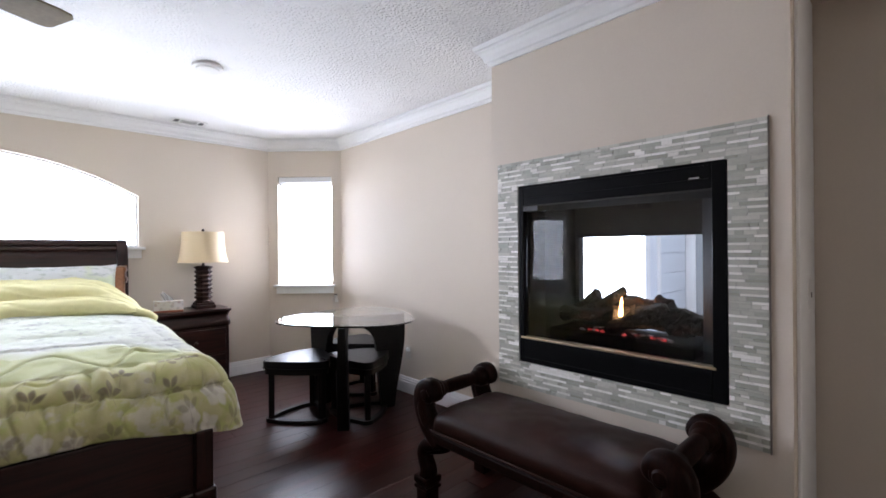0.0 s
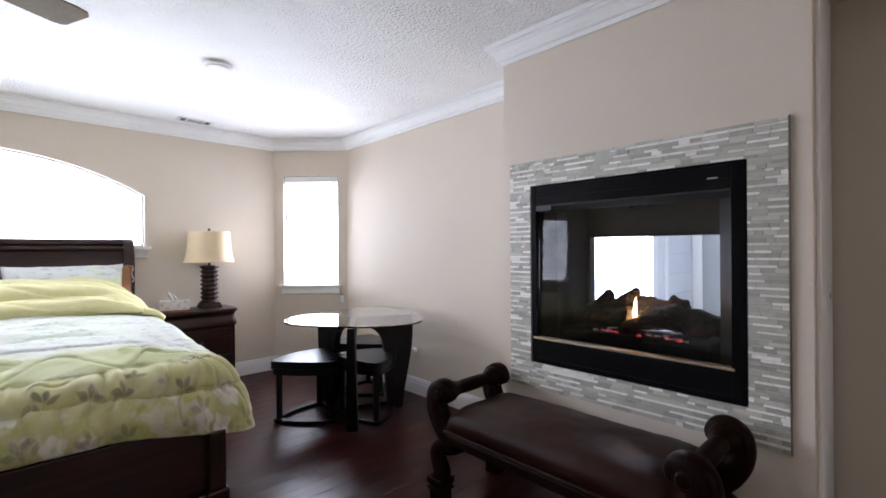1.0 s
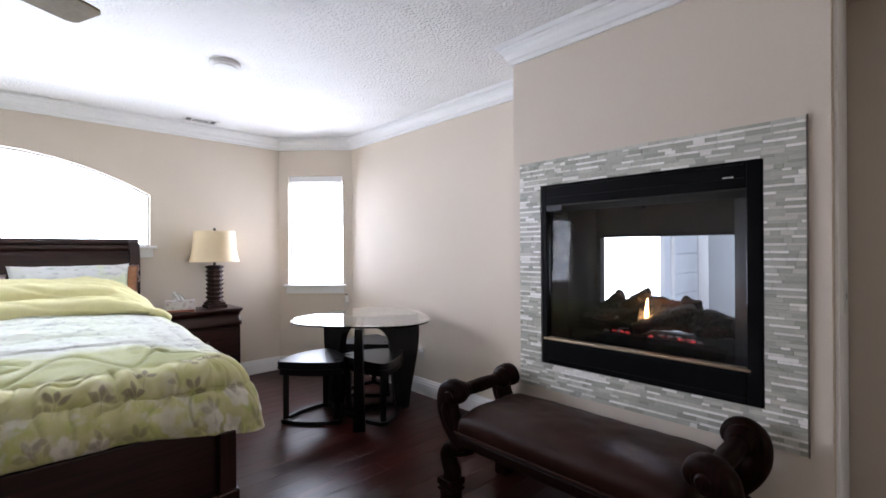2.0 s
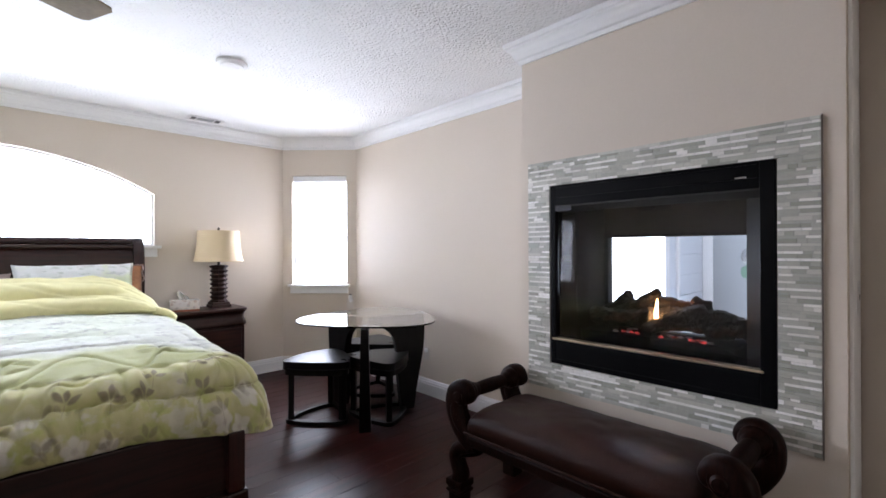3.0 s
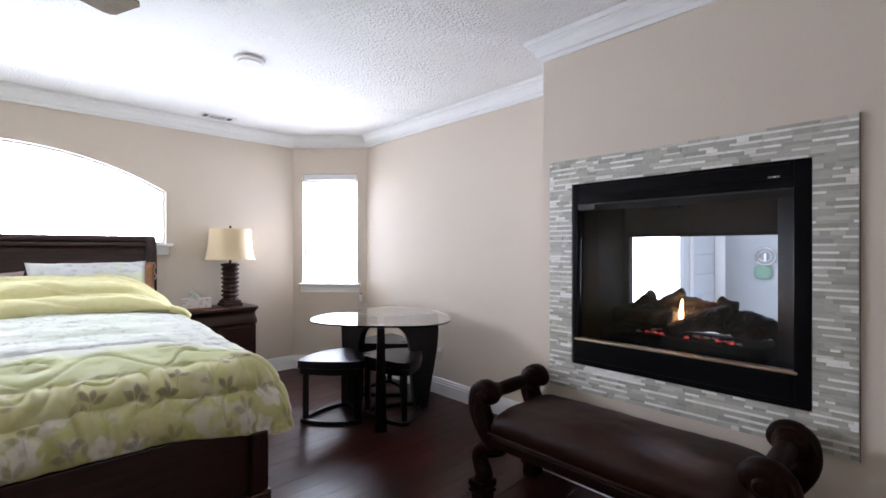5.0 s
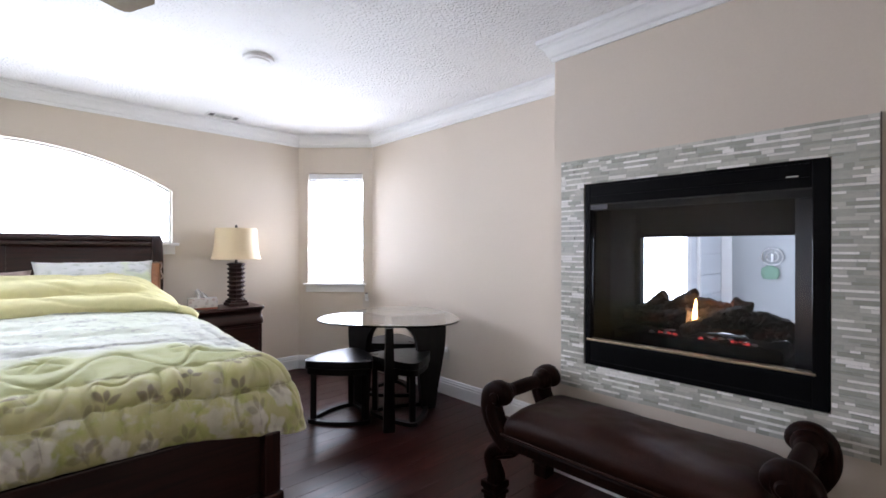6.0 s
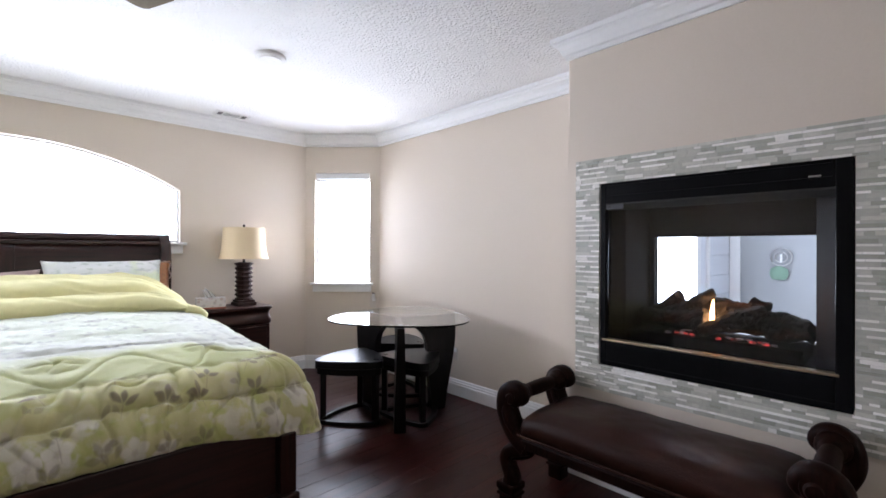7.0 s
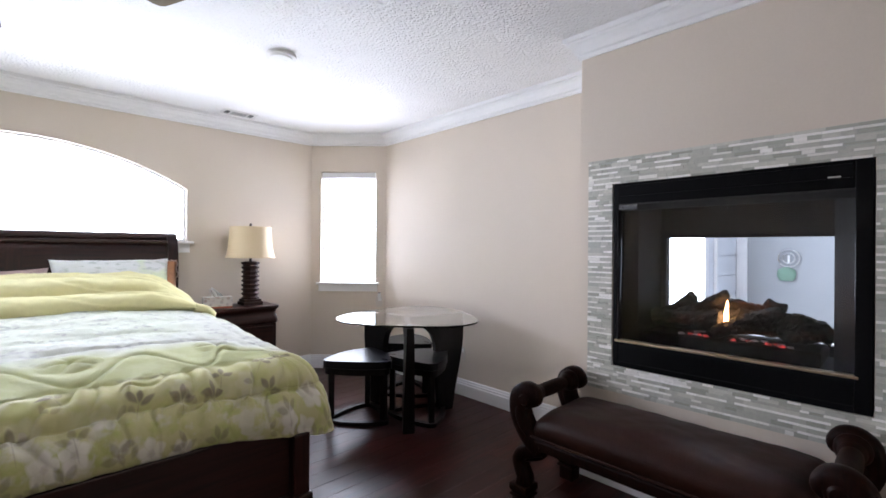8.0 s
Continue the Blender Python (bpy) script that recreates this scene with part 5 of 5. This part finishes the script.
# ---- nightstand and what stands on it ----


def nightstand():
    ob = thing("nightstand", (1.19, 4.57, 0), "dark cherry nightstand with moulded top and drawers", "nightstand")
    x, y0, y1 = 0.29, -0.175, 0.20
    part("body", boxed(((-x, y0, 0.07), (x, y1, 0.60)), bevel=0.006), CHERRY_Z, ob)
    part("plinth", boxed(((-x - 0.012, y0 - 0.012, 0.0), (x + 0.012, y1, 0.09)), bevel=0.008), CHERRY, ob)
    # ogee frieze running up into a thin top, with rounded front corners
    def plan(d, r=0.05, steps=6):
        pts = [(x + d, y1), (-x - d, y1)]
        for cx, a0 in ((-x - d + r, 180), (x + d - r, 270)):
            pts += [(cx + r * math.cos(radians(a0 + 90 * i / steps)), y0 - d + r + r * math.sin(radians(a0 + 90 * i / steps))) for i in range(steps + 1)]
        return pts

    bm = bmesh.new()
    prof = spline([(0.002, 0.601), (0.016, 0.604), (0.021, 0.622), (0.018, 0.652), (0.009, 0.685), (0.008, 0.708), (0.016, 0.728), (0.022, 0.738)], 4)
    rings = [[bm.verts.new((*c, p[1])) for c in plan(p[0])] for p in prof]
    n = len(rings[0])
    for a, b in zip(rings, rings[1:]):
        for i in range(n):
            bm.faces.new((a[i], a[(i + 1) % n], b[(i + 1) % n], b[i]))
    bm.faces.new(rings[0][::-1])
    bm.faces.new(rings[-1])
    part("frieze_drawer", bm, CHERRY, ob, smooth=True)
    part("top", slab(plan(0.028), 0.7385, 0.763, 0.006), CHERRY, ob, smooth=True)
    for k, (za, zb) in enumerate(((0.355, 0.585), (0.11, 0.34))):
        d = part("drawer", boxed(((-x + 0.03, y0 - 0.014, za), (x - 0.03, y0 - 0.001, zb)), bevel=0.006), CHERRY, ob)
        part("knob", lathe([(0.0, 0.0), (0.008, 0.0), (0.007, 0.012), (0.017, 0.018), (0.017, 0.026), (0.0, 0.031)], 16, m=pose(0, y0 - 0.015, (za + zb) / 2, 90)), BRONZE, d, smooth=True)


def table_lamp():
    ob = thing("table_lamp", (1.315, 4.595, 0.764), "table lamp with ridged dark base and cream bell shade", "lamp")
    part("plinth", boxed(((-0.086, -0.086, 0), (0.086, 0.086, 0.030)), ((-0.076, -0.076, 0.030), (0.076, 0.076, 0.052)), bevel=0.004), LAMP_BASE, ob)
    prof = [(0.0, 0.053), (0.076, 0.053)]
    for i in range(8):
        z = 0.055 + 0.0405 * i
        prof += [(0.076, z), (0.079, z + 0.009), (0.062, z + 0.021), (0.062, z + 0.030), (0.074, z + 0.039)]
    prof += [(0.081, 0.380), (0.081, 0.392), (0.048, 0.400), (0.0, 0.400)]
    part("column", lathe(prof, 8, m=pose(0, 0, 0, 0, 0, 22.5)), LAMP_BASE, ob)
    part("neck", lathe([(0.012, 0.4005), (0.012, 0.470), (0.007, 0.475), (0.007, 0.705)], 14), BRONZE, ob, smooth=True)
    bell = spline([(0.214, 0.438), (0.205, 0.470), (0.192, 0.54), (0.184, 0.62), (0.178, 0.722)], 5)
    out = [(p[0], p[1]) for p in bell]
    part("shade", lathe(out + [(r - 0.003, z) for r, z in out[::-1]] + [out[0]], 48), SHADE, ob, "cream fabric bell shade", smooth=True)
    part("shade_trim", lathe([(0.2135, 0.434), (0.2165, 0.434), (0.216, 0.444), (0.212, 0.444), (0.2135, 0.434)], 48), SHADE, ob, smooth=True)
    part("spider", boxed(((-0.176, -0.003, 0.704), (0.176, 0.003, 0.709)), ((-0.003, -0.176, 0.704), (0.003, 0.176, 0.709))), BRONZE, ob)
    part("finial", lathe([(0.0, 0.709), (0.006, 0.709), (0.006, 0.726), (0.013, 0.738), (0.009, 0.752), (0.0, 0.758)], 14), BRONZE, ob, smooth=True)


def tissue_box():
    ob = thing("tissue_box", (1.01, 4.53, 0.764), "printed tissue box with a tissue pulled up", "tissue box", turn=-12)
    part("carton", boxed(((-0.115, -0.06, 0.016), (0.115, 0.06, 0.098)), bevel=0.003), CARTON, ob)
    part("base_band", boxed(((-0.116, -0.061, 0.0), (0.116, 0.061, 0.016)), bevel=0.002), RUST_CARD, ob, "rust-red band round the foot of the box")
    bm = bmesh.new()
    rnd = random.Random(3)
    n = 14
    # a sheet drawn up to one soft point, leaning over the slot
    grid = [[bm.verts.new((0.085 * (i / n - 0.5) * (1 - 0.35 * (j / 8) ** 2) - 0.035 * (j / 8) ** 2 + 0.004 * math.sin(3 * j + i),
                           0.022 * math.sin(i * 1.1 + 0.4 * j) * (1 - 0.05 * j) + 0.003 * rnd.uniform(-1, 1),
                           0.096 + 0.088 * (j / 8) * (1 - 0.62 * abs(i / n - 0.36)) + 0.003 * rnd.uniform(-1, 1))) for i in range(n + 1)] for j in range(9)]
    for j in range(8):
        for i in range(n):
            bm.faces.new((grid[j][i], grid[j][i + 1], grid[j + 1][i + 1], grid[j + 1][i]))
    part("tissue", bm, TISSUE, ob, "crumpled white tissue", smooth=True)


nightstand()
table_lamp()
tissue_box()

# ---- glass table and stools ----


def rounded_triangle(r, corner, turn, bow=0.0, steps=10):
    """Plan outline of a triangle with corner radius and bowed sides; r is the reach of its corners."""
    pts = []
    for k in range(3):
        a = radians(turn + 120 * k)
        c = Vector((math.cos(a), math.sin(a))) * (r - corner)
        half = radians(60 - bow)
        for i in range(steps + 1):
            b = a - half + 2 * half * i / steps
            pts.append(c + corner * Vector((math.cos(b), math.sin(b))))
        nxt = radians(turn + 120 * (k + 1))
        c2 = Vector((math.cos(nxt), math.sin(nxt))) * (r - corner)
        if bow:
            p, q = pts[-1].copy(), c2 + corner * Vector((math.cos(nxt - half), math.sin(nxt - half)))
            mid = (p + q) / 2
            out = mid.normalized()
            sag = (q - p).length / 2 * math.tan(radians(bow) / 2)
            for i in range(1, steps):
                s = i / steps
                pts.append(p.lerp(q, s) + out * sag * 4 * s * (1 - s))
    return [tuple(p) for p in pts]


TABLE = (1.95, 3.075)
TABLE_Z = 0.768


def glass_table():
    ob = thing("dining_table", (*TABLE, 0), "round-cornered glass table on three curved black legs", "table")
    plate = slab(rounded_triangle(0.575, 0.30, 38, 14), TABLE_Z - 0.012, TABLE_Z, 0.003)
    plate.transform(Matrix.Translation((0.035, -0.025, 0)))
    part("tabletop", plate, GLASS, ob, "clear glass tabletop", smooth=True)
    outer = spline([(0.478, 0.752), (0.486, 0.64), (0.476, 0.50), (0.448, 0.34), (0.412, 0.16), (0.388, 0.0)], 6)
    inner = spline([(0.285, 0.0), (0.265, 0.16), (0.250, 0.34), (0.242, 0.48), (0.215, 0.59), (0.155, 0.655), (0.08, 0.685), (0.015, 0.690)], 6)
    prof = [(p[0], p[1]) for p in outer] + [(p[0], p[1]) for p in inner] + [(0.015, 0.752)]
    for a in (-125, -22, 94):
        bm = prism(prof, 0.070, Matrix.Translation((0, -0.035, 0)))
        bmesh.ops.bevel(bm, geom=[e for e in bm.edges if abs(e.verts[0].co.y - e.verts[1].co.y) < 1e-6], offset=0.006, segments=2, affect="EDGES", profile=0.5)
        for v in bm.verts:
            v.co.y *= 1.22 - 0.50 * v.co.z / 0.752
        bm.transform(pose(0, 0, 0, 0, 0, a))
        leg = part("leg", bm, ESPRESSO, ob)
        pad = lathe([(0.0, 0.7525), (0.014, 0.7525), (0.014, 0.7555), (0.0, 0.7555)], 16, m=pose(0, 0, 0, 0, 0, a) @ pose(0.40, 0, 0))
        part("pad", pad, PLASTIC, leg)
    part("hub", lathe([(0.0, 0.688), (0.034, 0.688), (0.034, 0.7515), (0.0, 0.7515)], 24), ESPRESSO, ob)


def stool(at, turn):
    ob = thing("stool", (*at, 0), "low triangular stool with padded black leatherette seat", "stool", "stools round the glass table", turn)
    z = 0.472
    seat = slab(rounded_triangle(0.286, 0.055, 0, 16), z - 0.056, z - 0.004, 0.020)
    for v in seat.verts:
        if v.co.z > z - 0.02:
            v.co.z += 0.012 * max(0.0, 1 - (v.co.xy.length / 0.25) ** 2)
    part("seat", seat, BLACK_LEATHER, ob, smooth=True)
    part("piping", slab(rounded_triangle(0.289, 0.057, 0, 16), z - 0.061, z - 0.055, 0.002), BLACK_LEATHER, ob)
    part("apron", slab(rounded_triangle(0.274, 0.05, 0, 16), z - 0.104, z - 0.062, 0.002), ESPRESSO, ob)
    for k in range(3):
        m = pose(0, 0, 0, 0, 0, 120 * k) @ pose(0.228, 0, 0)
        part("leg", boxed(((-0.021, -0.021, 0.028), (0.021, 0.021, z - 0.105)), bevel=0.004, m=m), ESPRESSO, ob)
    # bowed floor rails between the legs
    tri = [Vector(p) for p in rounded_triangle(0.268, 0.05, 0, 16, 10)]
    bm = bmesh.new()
    n = len(tri)
    ring = [[bm.verts.new((*(p * s), h)) for p in tri] for s, h in ((1.0, 0.0), (1.0, 0.028), (0.80, 0.028), (0.80, 0.0))]
    for k in range(4):
        for i in range(n):
            j = (i + 1) % n
            bm.faces.new((ring[k][i], ring[k][j], ring[(k + 1) % 4][j], ring[(k + 1) % 4][i]))
    part("floor_rail", bm, ESPRESSO, ob)
    return ob


glass_table()
first = stool((1.657, 3.25), 43)
copy_thing(first, pose(2.02, 2.965, 0, 0, 0, -112))
copy_thing(first, pose(2.30, 3.50, 0, 0, 0, 40))

# ---- bench ----


def bench():
    """Scroll-armed bench along the chimney breast; local y runs along it."""
    ob = thing("scroll_bench", (1.80, 1.083, 0), "carved dark wood bench with scrolled arms and brown leather seat", "bench")
    ob.scale = (1, 0.9925, 1)
    fx, bx = -0.215, 0.225
    for end in (1, -1):
        for x in (fx, bx):
            path = spline([(x, end * y, z) for y, z in ((0.495, 0.335), (0.535, 0.360), (0.588, 0.415), (0.622, 0.485), (0.622, 0.550), (0.595, 0.588), (0.560, 0.592), (0.540, 0.565), (0.560, 0.545))], 6)
            up = part("scroll_post", sweep(path, lambda t: 0.047 - 0.020 * max(0.0, t - 0.55) / 0.45, 14, (1.12, 1.0), (1, 0, 0), power=3.2), BENCH_WOOD, ob, smooth=True)
            eye = lathe([(0.0, -0.012), (0.022, -0.010), (0.030, 0.0), (0.022, 0.010), (0.0, 0.014)], 18, m=Matrix.Translation((x - 0.040, end * 0.578, 0.560)) @ pose(0, 0, 0, 0, 90, 0))
            part("rosette", eye, BENCH_WOOD, up, smooth=True)
            leaf = spline([(x - 0.044, end * y, z) for y, z in ((0.545, 0.385), (0.585, 0.430), (0.612, 0.490), (0.608, 0.530))], 5)
            part("carved_leaf", sweep(leaf, lambda t: 0.012 * math.sin(math.pi * (0.1 + 0.85 * t)), 8, (1.6, 0.7), (1, 0, 0)), BENCH_WOOD, up, smooth=True)
            low = spline([(x, end * y, z) for y, z in ((0.490, 0.345), (0.545, 0.318), (0.598, 0.290), (0.625, 0.250), (0.612, 0.205), (0.594, 0.165), (0.600, 0.125))], 6)
            leg = part("leg", sweep(low, lambda t: 0.046 - 0.008 * math.sin(math.pi * t), 14, (0.9, 1.0), (1, 0, 0), power=3.2), BENCH_WOOD, ob, smooth=True)
            for z0, z1, w in ((0.0, 0.070, 0.042), (0.070, 0.086, 0.052), (0.086, 0.100, 0.045), (0.100, 0.135, 0.053)):
                part("foot_ring", boxed(((x - w, end * 0.604 - w, z0), (x + w, end * 0.604 + w, z1)), bevel=0.007), BENCH_WOOD, leg)
        # turned roll between the two posts, thick at its ends
        n = 40
        bar = [Vector((fx - 0.035 + (bx - fx + 0.07) * i / n, end * 0.585, 0.566)) for i in range(n + 1)]

        def turned(t):
            e = min(t, 1 - t)
            if e < 0.015:
                return 0.046
            if e < 0.19:
                return 0.057
            if e < 0.22:
                return 0.047
            if e < 0.26:
                return 0.041
            return 0.033 + 0.004 * math.sin(math.pi * (e - 0.26) / 0.48)

        part("arm_roll", sweep(bar, turned, 20, up=(0, 0, 1)), BENCH_WOOD, ob, smooth=True)
        brace = spline([(fx, end * 0.600, 0.262), (fx + 0.12, end * 0.588, 0.236), (0.0, end * 0.58, 0.266), (bx - 0.12, end * 0.588, 0.236), (bx, end * 0.600, 0.262)], 6)
        part("stretcher", sweep(brace, 0.022, 10, up=(0, 0, 1), power=3), BENCH_WOOD, ob, smooth=True)
    part("front_rail", boxed(((fx - 0.044, -0.515, 0.334), (fx + 0.012, 0.515, 0.390)), bevel=0.012), BENCH_WOOD, ob)
    part("back_rail", boxed(((bx - 0.012, -0.515, 0.334), (bx + 0.042, 0.515, 0.390)), bevel=0.012), BENCH_WOOD, ob)
    for end in (1, -1):
        part("end_rail", boxed(((fx + 0.013, end * 0.49 - 0.02, 0.330), (bx - 0.013, end * 0.49 + 0.02, 0.388)), bevel=0.006), BENCH_WOOD, ob)
    # domed leather seat
    nx, ny = 26, 60
    verts = []
    for j in range(ny + 1):
        for i in range(nx + 1):
            u, v = 2 * i / nx - 1, 2 * j / ny - 1
            e = max(0.0, 1 - abs(u) ** 5) ** 0.5 * max(0.0, 1 - abs(v) ** 18) ** 0.5
            x, y = u * 0.268 * (0.96 + 0.04 * e), v * 0.540
            verts.append((x + 0.004, y, 0.392 + 0.106 * e ** 0.62 + 0.024 * (1 - u * u) * (1 - v ** 8) + 0.005 * fbm(x, y, 6, 2) + 0.0022 * fbm(x * 3, y, 26, 2) * e))
    faces = [(j * (nx + 1) + i, j * (nx + 1) + i + 1, (j + 1) * (nx + 1) + i + 1, (j + 1) * (nx + 1) + i) for j in range(ny) for i in range(nx)]
    me = bpy.data.meshes.new("seat")
    me.from_pydata(verts, [], faces)
    me.materials.append(LEATHER)
    me.polygons.foreach_set("use_smooth", [True] * len(me.polygons))
    seat = new("seat", me)
    seat.parent = ob
    tagged(seat, "padded brown leather seat")
    welt = [Vector((0.004 + 0.262 * a, 0.541 * b, 0.397)) for a, b in ((1, 0), (1, 0.98), (0.96, 1), (-0.96, 1), (-1, 0.98), (-1, -0.98), (-0.96, -1), (0.96, -1), (1, -0.98), (1, 0))]
    part("welt", sweep(welt, 0.0055, 8, up=(0, 0, 1)), LEATHER, seat, smooth=True)
    sol = seat.modifiers.new("thickness", "SOLIDIFY")
    sol.thickness, sol.offset = 0.004, -1


bench()

# ---- ground outside ----
single("ground", boxed(((-40, -40, -0.30), (40, 40, -0.16))), GROUND, "pale paved ground outside the house", "ground", "structure")

# ---- mosaic surround ----


def mosaic():
    y0, y1, z0, z1 = 0.318, 1.622, 0.520, 1.795
    iy0, iy1, iz0, iz1 = 0.450, 1.480, 0.660, 1.660
    x0 = BREAST - 0.009
    ob = thing("tile_surround", (BREAST, 0.97, 0.52), "mosaic surround of grey-green glass and white stone sticks", "tile surround")
    base = Matrix.Translation((-BREAST, -0.97, -0.52))
    g0 = x0 - 0.0018
    bm = boxed(((g0, y0, z0), (BREAST - 0.0005, iy0, z1)), ((g0, iy1, z0), (BREAST - 0.0005, y1, z1)),
               ((g0, iy0, z0), (BREAST - 0.0005, iy1, iz0)), ((g0, iy0, iz1), (BREAST - 0.0005, iy1, z1)))
    bm.transform(base)
    part("grout_bed", bm, GROUT, ob)
    # strip coloured as the shadow line on the doorway side of the tiles
    for a, b, c, d in ((y0 - 0.005, y0 - 0.001, z0 - 0.004, z1 + 0.004),):
        bm = boxed(((x0 - 0.004, a, c), (BREAST - 0.0005, b, d)))
        bm.transform(base)
        part("edge_shadow_strip", bm, EDGE_SHADE, ob)
    rnd = random.Random(11)
    sticks = []
    za, k = z0, 0
    while za < z1 - 0.004:
        thin = k % 2 == 1
        zb = min(z1, za + (0.0112 if thin else rnd.choice((0.0165, 0.0185, 0.0165))))
        if z1 - zb < 0.006:
            zb = z1
        mid = (za + zb) / 2
        spans = [(y0, y1)] if mid < iz0 or mid > iz1 else [(y0, iy0), (iy1, y1)]
        for s0, s1 in spans:
            y = s0 - rnd.uniform(0, 0.06)
            while y < s1 - 0.004:
                ln = rnd.choice((0.03, 0.045, 0.06, 0.075, 0.095))
                a, b = max(s0, y), min(s1, y + ln)
                if b - a > 0.010:
                    stone = rnd.random() < (0.56 if thin else 0.07)
                    sticks.append((a, b, za, zb, rnd.uniform(0, 0.0045) + 0.0015 * stone, stone))
                y += ln
        za, k = zb, k + 1
    shapes = {}

    def stick_mesh(length, height, stone):
        key = (round(length, 3), round(height, 4), stone)
        if key not in shapes:
            shapes[key] = mesh_of("tile", boxed(((-0.006, -key[0] / 2 + 0.0006, -key[1] / 2 + 0.0006), (0, key[0] / 2 - 0.0006, key[1] / 2 - 0.0006))), TILE_STONE if stone else TILE_GLASS)
        return shapes[key]

    # the three hundred sticks nearest the doorway end are pieces of their own
    sticks.sort(key=lambda q: q[0])
    for a, b, za, zb, proud, stone in sticks[:300]:
        t = new("tile", stick_mesh(b - a, zb - za, stone))
        t.parent = ob
        t.location = base @ Vector((x0 + 0.003 - proud, (a + b) / 2, (za + zb) / 2))
    for kind in (False, True):
        bm = bmesh.new()
        for a, b, za, zb, proud, stone in sticks[300:]:
            if stone != kind:
                continue
            x = x0 + 0.003 - proud
            co = [base @ Vector((px, py, pz)) for px in (x - 0.006, x) for py, pz in ((a + 0.0006, za + 0.0006), (b - 0.0006, za + 0.0006), (b - 0.0006, zb - 0.0006), (a + 0.0006, zb - 0.0006))]
            v = [bm.verts.new(c) for c in co]
            for f in ((0, 1, 2, 3), (0, 4, 5, 1), (1, 5, 6, 2), (2, 6, 7, 3), (3, 7, 4, 0)):
                bm.faces.new([v[i] for i in f])
        tagged(part("tile_rest", bm, TILE_STONE if kind else TILE_GLASS, ob), kind="stuff")


mosaic()

# ---- floor boards ----


def floor():
    sub = single("floor", boxed(((WEST - 0.1, SOUTH - 0.1, -0.15), (2.78, NORTH + 0.1, -0.012))), SOOT, "dark red-brown hardwood floor", "floor", "structure")
    rnd = random.Random(21)
    w = 0.127
    meshes = {}
    y = SOUTH
    while y < NORTH:
        x = WEST - rnd.uniform(0, 1.2)
        while x < 2.78:
            ln = rnd.choice((0.9, 1.2, 1.5, 1.8))
            a, b = max(x, WEST), min(x + ln, 2.78)
            if b - a > 0.05:
                key = round(b - a, 2)
                if key not in meshes:
                    meshes[key] = mesh_of("floorboard", boxed(((0.0003, 0.0003, -0.012), (key - 0.0003, w - 0.0003, 0)), bevel=0.0012), FLOOR)
                board = new("floorboard", meshes[key])
                board.parent = sub
                board.location = (a, y, -0.0003 * rnd.random())
            x += ln
        y += w


floor()
